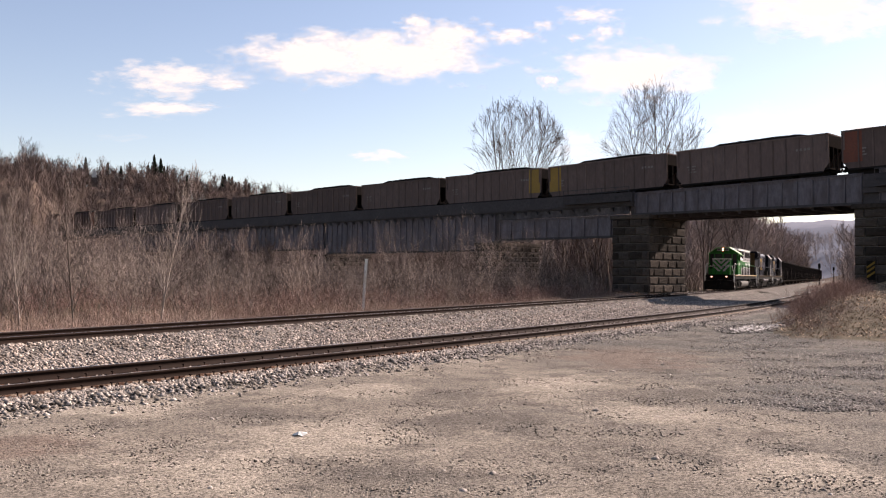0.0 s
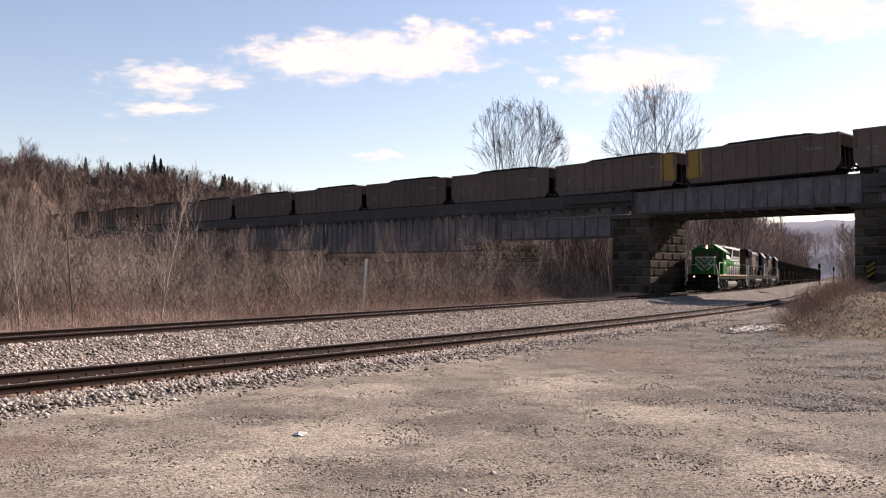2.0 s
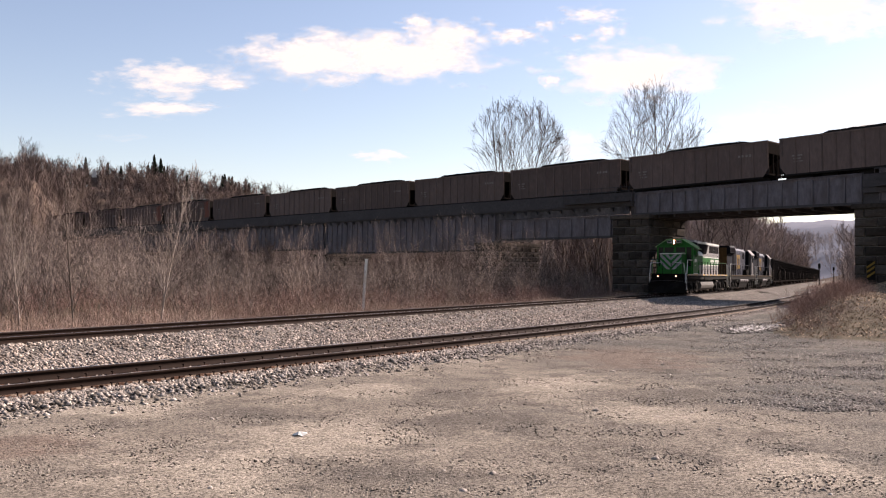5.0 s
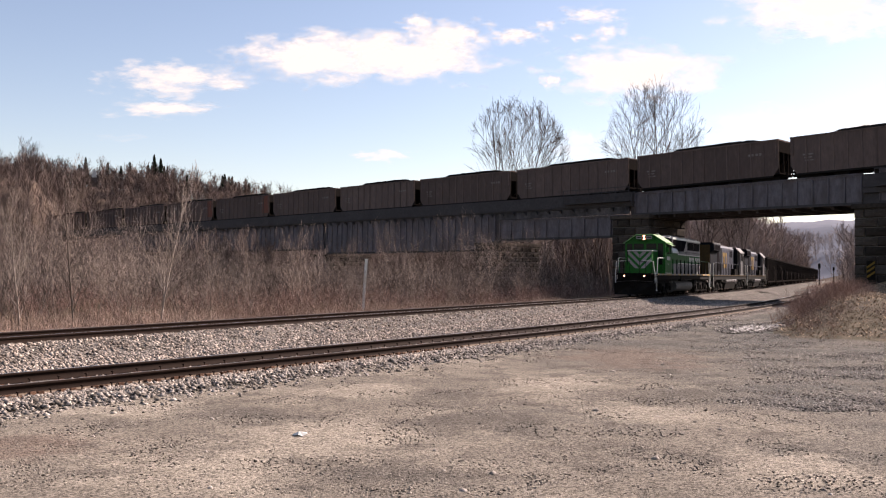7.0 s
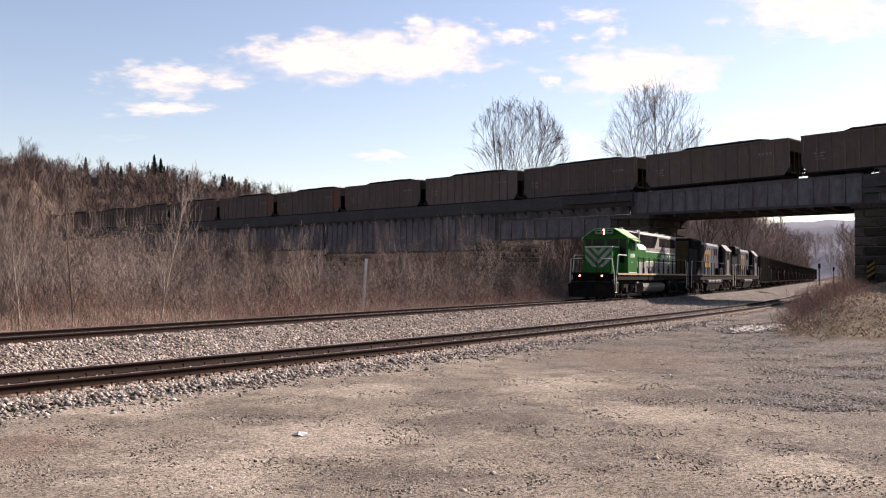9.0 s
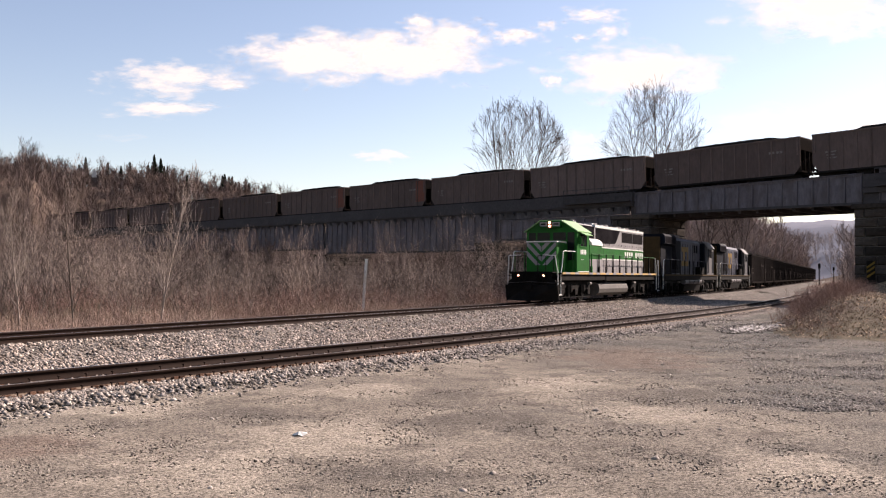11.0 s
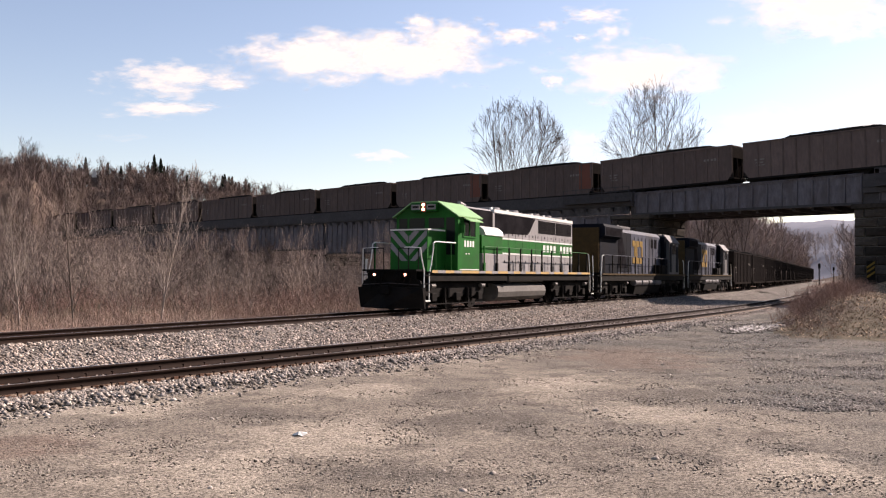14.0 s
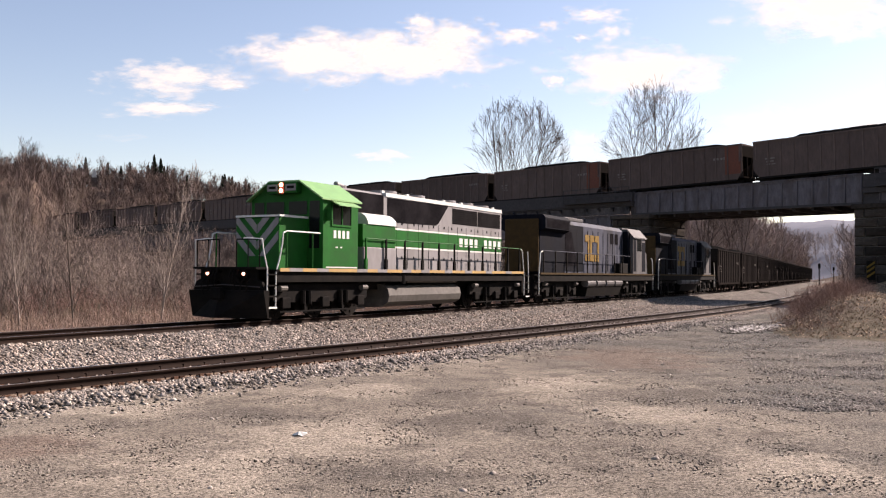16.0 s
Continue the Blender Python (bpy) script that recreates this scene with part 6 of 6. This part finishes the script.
signal_mast(205, 5.5)
signal_mast(290, 7.0)
signal_mast(290, -3.8)
x, y = at_view(-0.18, 52)
post = thing("marker_post", "weathered white wooden post in the brush", "post", at=pose(x, y, float(ground_z(x, y)), 2, 3, 15))
part("shaft", Build().box(-0.07, 0.07, -0.07, 0.07, -0.3, 3.1, 0.012), M_WHITE, post)
part("cap", Build().box(-0.09, 0.09, -0.09, 0.09, 3.1, 3.16, 0.012), M_WHITE, post, "small pale cap")


def scrap():
    b = Build()
    rng = random.Random(5)
    pts = [(math.cos(a) * rng.uniform(0.05, 0.13), math.sin(a) * rng.uniform(0.03, 0.08), rng.uniform(0.0, 0.035)) for a in [i * 0.785 for i in range(8)]]
    b.add(pts + [(0, 0, 0.055), (0, 0, -0.005)], [(i, (i + 1) % 8, 8) for i in range(8)] + [((i + 1) % 8, i, 9) for i in range(8)])
    x, y = at_view(-0.32, 11.1)
    t = tagged(part("paper_scrap", b, M_WHITE), "crumpled white scrap lying on the dirt lot", "litter")
    t.location = (x, y, float(ground_z(x, y)))


scrap()


def puddle():
    """A pale patch beside the track."""
    rng = random.Random(9)
    b = Build()
    n = 28
    ring = [(1.25 * math.cos(6.283 * i / n) * rng.uniform(0.7, 1.1), 3.4 * math.sin(6.283 * i / n) * rng.uniform(0.75, 1.1)) for i in range(n)]
    c0, s0 = math.cos(-0.45), math.sin(-0.45)
    verts = []
    for k in (0.0, 0.5, 1.0):
        for px, py in ring:
            x, y = 11.6 + (px * c0 - py * s0) * k, 33.8 + (px * s0 + py * c0) * k
            verts.append((x, y, float(ground_z(x, y)) + (0.022 if k < 1 else -0.01)))
    faces = [(a * n + i, a * n + (i + 1) % n, (a + 1) * n + (i + 1) % n, (a + 1) * n + i) for a in (0, 1) for i in range(n)]
    b.add(verts, faces)
    tagged(part("pale_gravel_patch", b, mat("pale_ground", (0.46, 0.43, 0.40), (0.20, 0.18, 0.165), 0.8, fine=7, coarse=0.6, bump=0.4)), "pale patch of ground beside the track", "gravel", kind="structure")


puddle()


def patch_stones(rng, n):
    r, a = np.sqrt(rng.rand(n)) * 1.1, rng.rand(n) * 6.283
    px, py = 1.25 * r * np.cos(a), 3.4 * r * np.sin(a)
    x, y = 11.6 + px * math.cos(-0.45) - py * math.sin(-0.45), 33.8 + px * math.sin(-0.45) + py * math.cos(-0.45)
    return np.stack([x, y, ground_z(x, y) + 0.02], 1)


build_stones("patch_stones", "mixed grey stones strewn on the pale patch", 900, 16, patch_stones, (0.015, 0.06))


# ---- far ridge and clouds ----
def far_ridge():
    v, f = [], []
    n = 120
    for i in range(n + 1):
        a = radians(-60 + 120 * i / n)
        h = 98 + 14 * noise.noise((i * 0.11, 2.0, 0)) + 4 * noise.noise((i * 0.9, 5.0, 0))
        for r, z in ((1300, -5), (1500, h * 0.75), (1700, h), (2000, -5)):
            v.append((r * math.sin(a), r * math.cos(a), z))
    for i in range(n):
        for j in range(3):
            f.append((4 * i + j, 4 * i + j + 1, 4 * i + j + 5, 4 * i + j + 4))
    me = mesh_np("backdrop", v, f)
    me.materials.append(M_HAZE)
    me.polygons.foreach_set("use_smooth", np.ones(len(f), bool))
    tagged(new("backdrop", me), "hazy blue wooded ridge in the distance", "ridge", kind="structure")


far_ridge()


def cloud_material(seed, density, soft):
    m = bpy.data.materials.new("cloud_white")
    m.use_nodes = True
    t = m.node_tree
    t.nodes.remove(t.nodes["Principled BSDF"])
    em, tr, mx = t.nodes.new("ShaderNodeEmission"), t.nodes.new("ShaderNodeBsdfTransparent"), t.nodes.new("ShaderNodeMixShader")
    em.inputs[0].default_value, em.inputs[1].default_value = (1.0, 0.985, 0.955, 1), 0.38
    tc = t.nodes.new("ShaderNodeTexCoord")
    ln = t.nodes.new("ShaderNodeVectorMath")
    ln.operation = "LENGTH"
    t.links.new(tc.outputs["Object"], ln.inputs[0])
    mp = t.nodes.new("ShaderNodeMapping")
    mp.inputs["Location"].default_value = (seed * 3.1, seed * 1.7, 0)
    mp.inputs["Scale"].default_value = (1.5, 1.0, 1.0)
    t.links.new(tc.outputs["Object"], mp.inputs[0])
    nz = t.nodes.new("ShaderNodeTexNoise")
    nz.inputs["Scale"].default_value, nz.inputs["Detail"].default_value, nz.inputs["Roughness"].default_value = 2.2, 7.0, 0.6
    t.links.new(mp.outputs[0], nz.inputs["Vector"])
    a = t.nodes.new("ShaderNodeMath")
    a.operation = "MULTIPLY_ADD"
    a.inputs[1].default_value, a.inputs[2].default_value = -0.62, density
    t.links.new(ln.outputs["Value"], a.inputs[0])
    b = t.nodes.new("ShaderNodeMath")
    b.operation = "ADD"
    t.links.new(a.outputs[0], b.inputs[0])
    t.links.new(nz.outputs[0], b.inputs[1])
    r = t.nodes.new("ShaderNodeMapRange")
    r.interpolation_type = "SMOOTHSTEP"
    r.inputs[1].default_value, r.inputs[2].default_value = 0.5, 0.5 + soft
    t.links.new(b.outputs[0], r.inputs[0])
    t.links.new(r.outputs[0], mx.inputs[0])
    t.links.new(tr.outputs[0], mx.inputs[1])
    t.links.new(em.outputs[0], mx.inputs[2])
    t.links.new(mx.outputs[0], t.nodes["Material Output"].inputs[0])
    return m


CLOUDS = []


def clouds():
    spots = ((308, 140, 140, 34, 0.42, 0.22), (290, 192, 110, 20, 0.40, 0.25), (560, 100, 130, 42, 0.5, 0.18), (720, 100, 140, 44, 0.5, 0.18), (645, 78, 60, 16, 0.35, 0.3), (785, 62, 75, 30, 0.45, 0.22),
             (738, 40, 36, 16, 0.42, 0.25), (908, 64, 56, 17, 0.42, 0.25), (965, 46, 32, 13, 0.36, 0.3), (1045, 27, 62, 17, 0.42, 0.25), (1075, 58, 42, 18, 0.38, 0.3), (1018, 67, 24, 9, 0.36, 0.3),
             (1120, 128, 135, 42, 0.52, 0.18), (1245, 122, 48, 20, 0.32, 0.4), (970, 144, 22, 14, 0.42, 0.25), (1450, 16, 150, 50, 0.5, 0.2), (676, 275, 58, 13, 0.40, 0.3), (1340, 220, 130, 42, 0.34, 0.5),
             (1520, 212, 75, 34, 0.42, 0.35), (205, 244, 85, 14, 0.22, 0.5), (1030, 262, 90, 40, 0.28, 0.5), (862, 43, 32, 9, 0.28, 0.4), (1372, 60, 26, 12, 0.2, 0.4), (1020, 245, 60, 24, 0.3, 0.4))
    half = math.tan(radians(51.9) / 2)
    dist = 2600.0
    for i, (px, py, w, h, dens, soft) in enumerate(spots):
        k = dist * half / 784
        c = VIEW @ Vector(((px - 784) * k, (441 - py) * k, -dist))
        n = 12
        v, f = [], []
        for a in range(n + 1):
            for b in range(n + 1):
                u, q = a / n * 2 - 1, b / n * 2 - 1
                v.append((u * 1.5, q * 1.5, -0.12 * (u * u + q * q)))
        for a in range(n):
            for b in range(n):
                f.append((a * (n + 1) + b, (a + 1) * (n + 1) + b, (a + 1) * (n + 1) + b + 1, a * (n + 1) + b + 1))
        me = mesh_np("cloud", v, f)
        me.materials.append(cloud_material(i + 1, dens, soft + 0.16))
        ob = tagged(new("cloud", me), "soft white fair-weather cloud in a pale blue sky", "cloud", "clouds")
        ob.scale = (w * k * 1.55, h * k * 1.55, h * k)
        ob.visible_shadow = False
        rot = VIEW.to_3x3().to_4x4()
        CLOUDS.append((ob, Matrix.Translation(c) @ rot, VIEW.to_3x3() @ Vector((1, 0, 0)), k * (12.0 * max(0, (px - 300)) / 800)))


clouds()


motions()
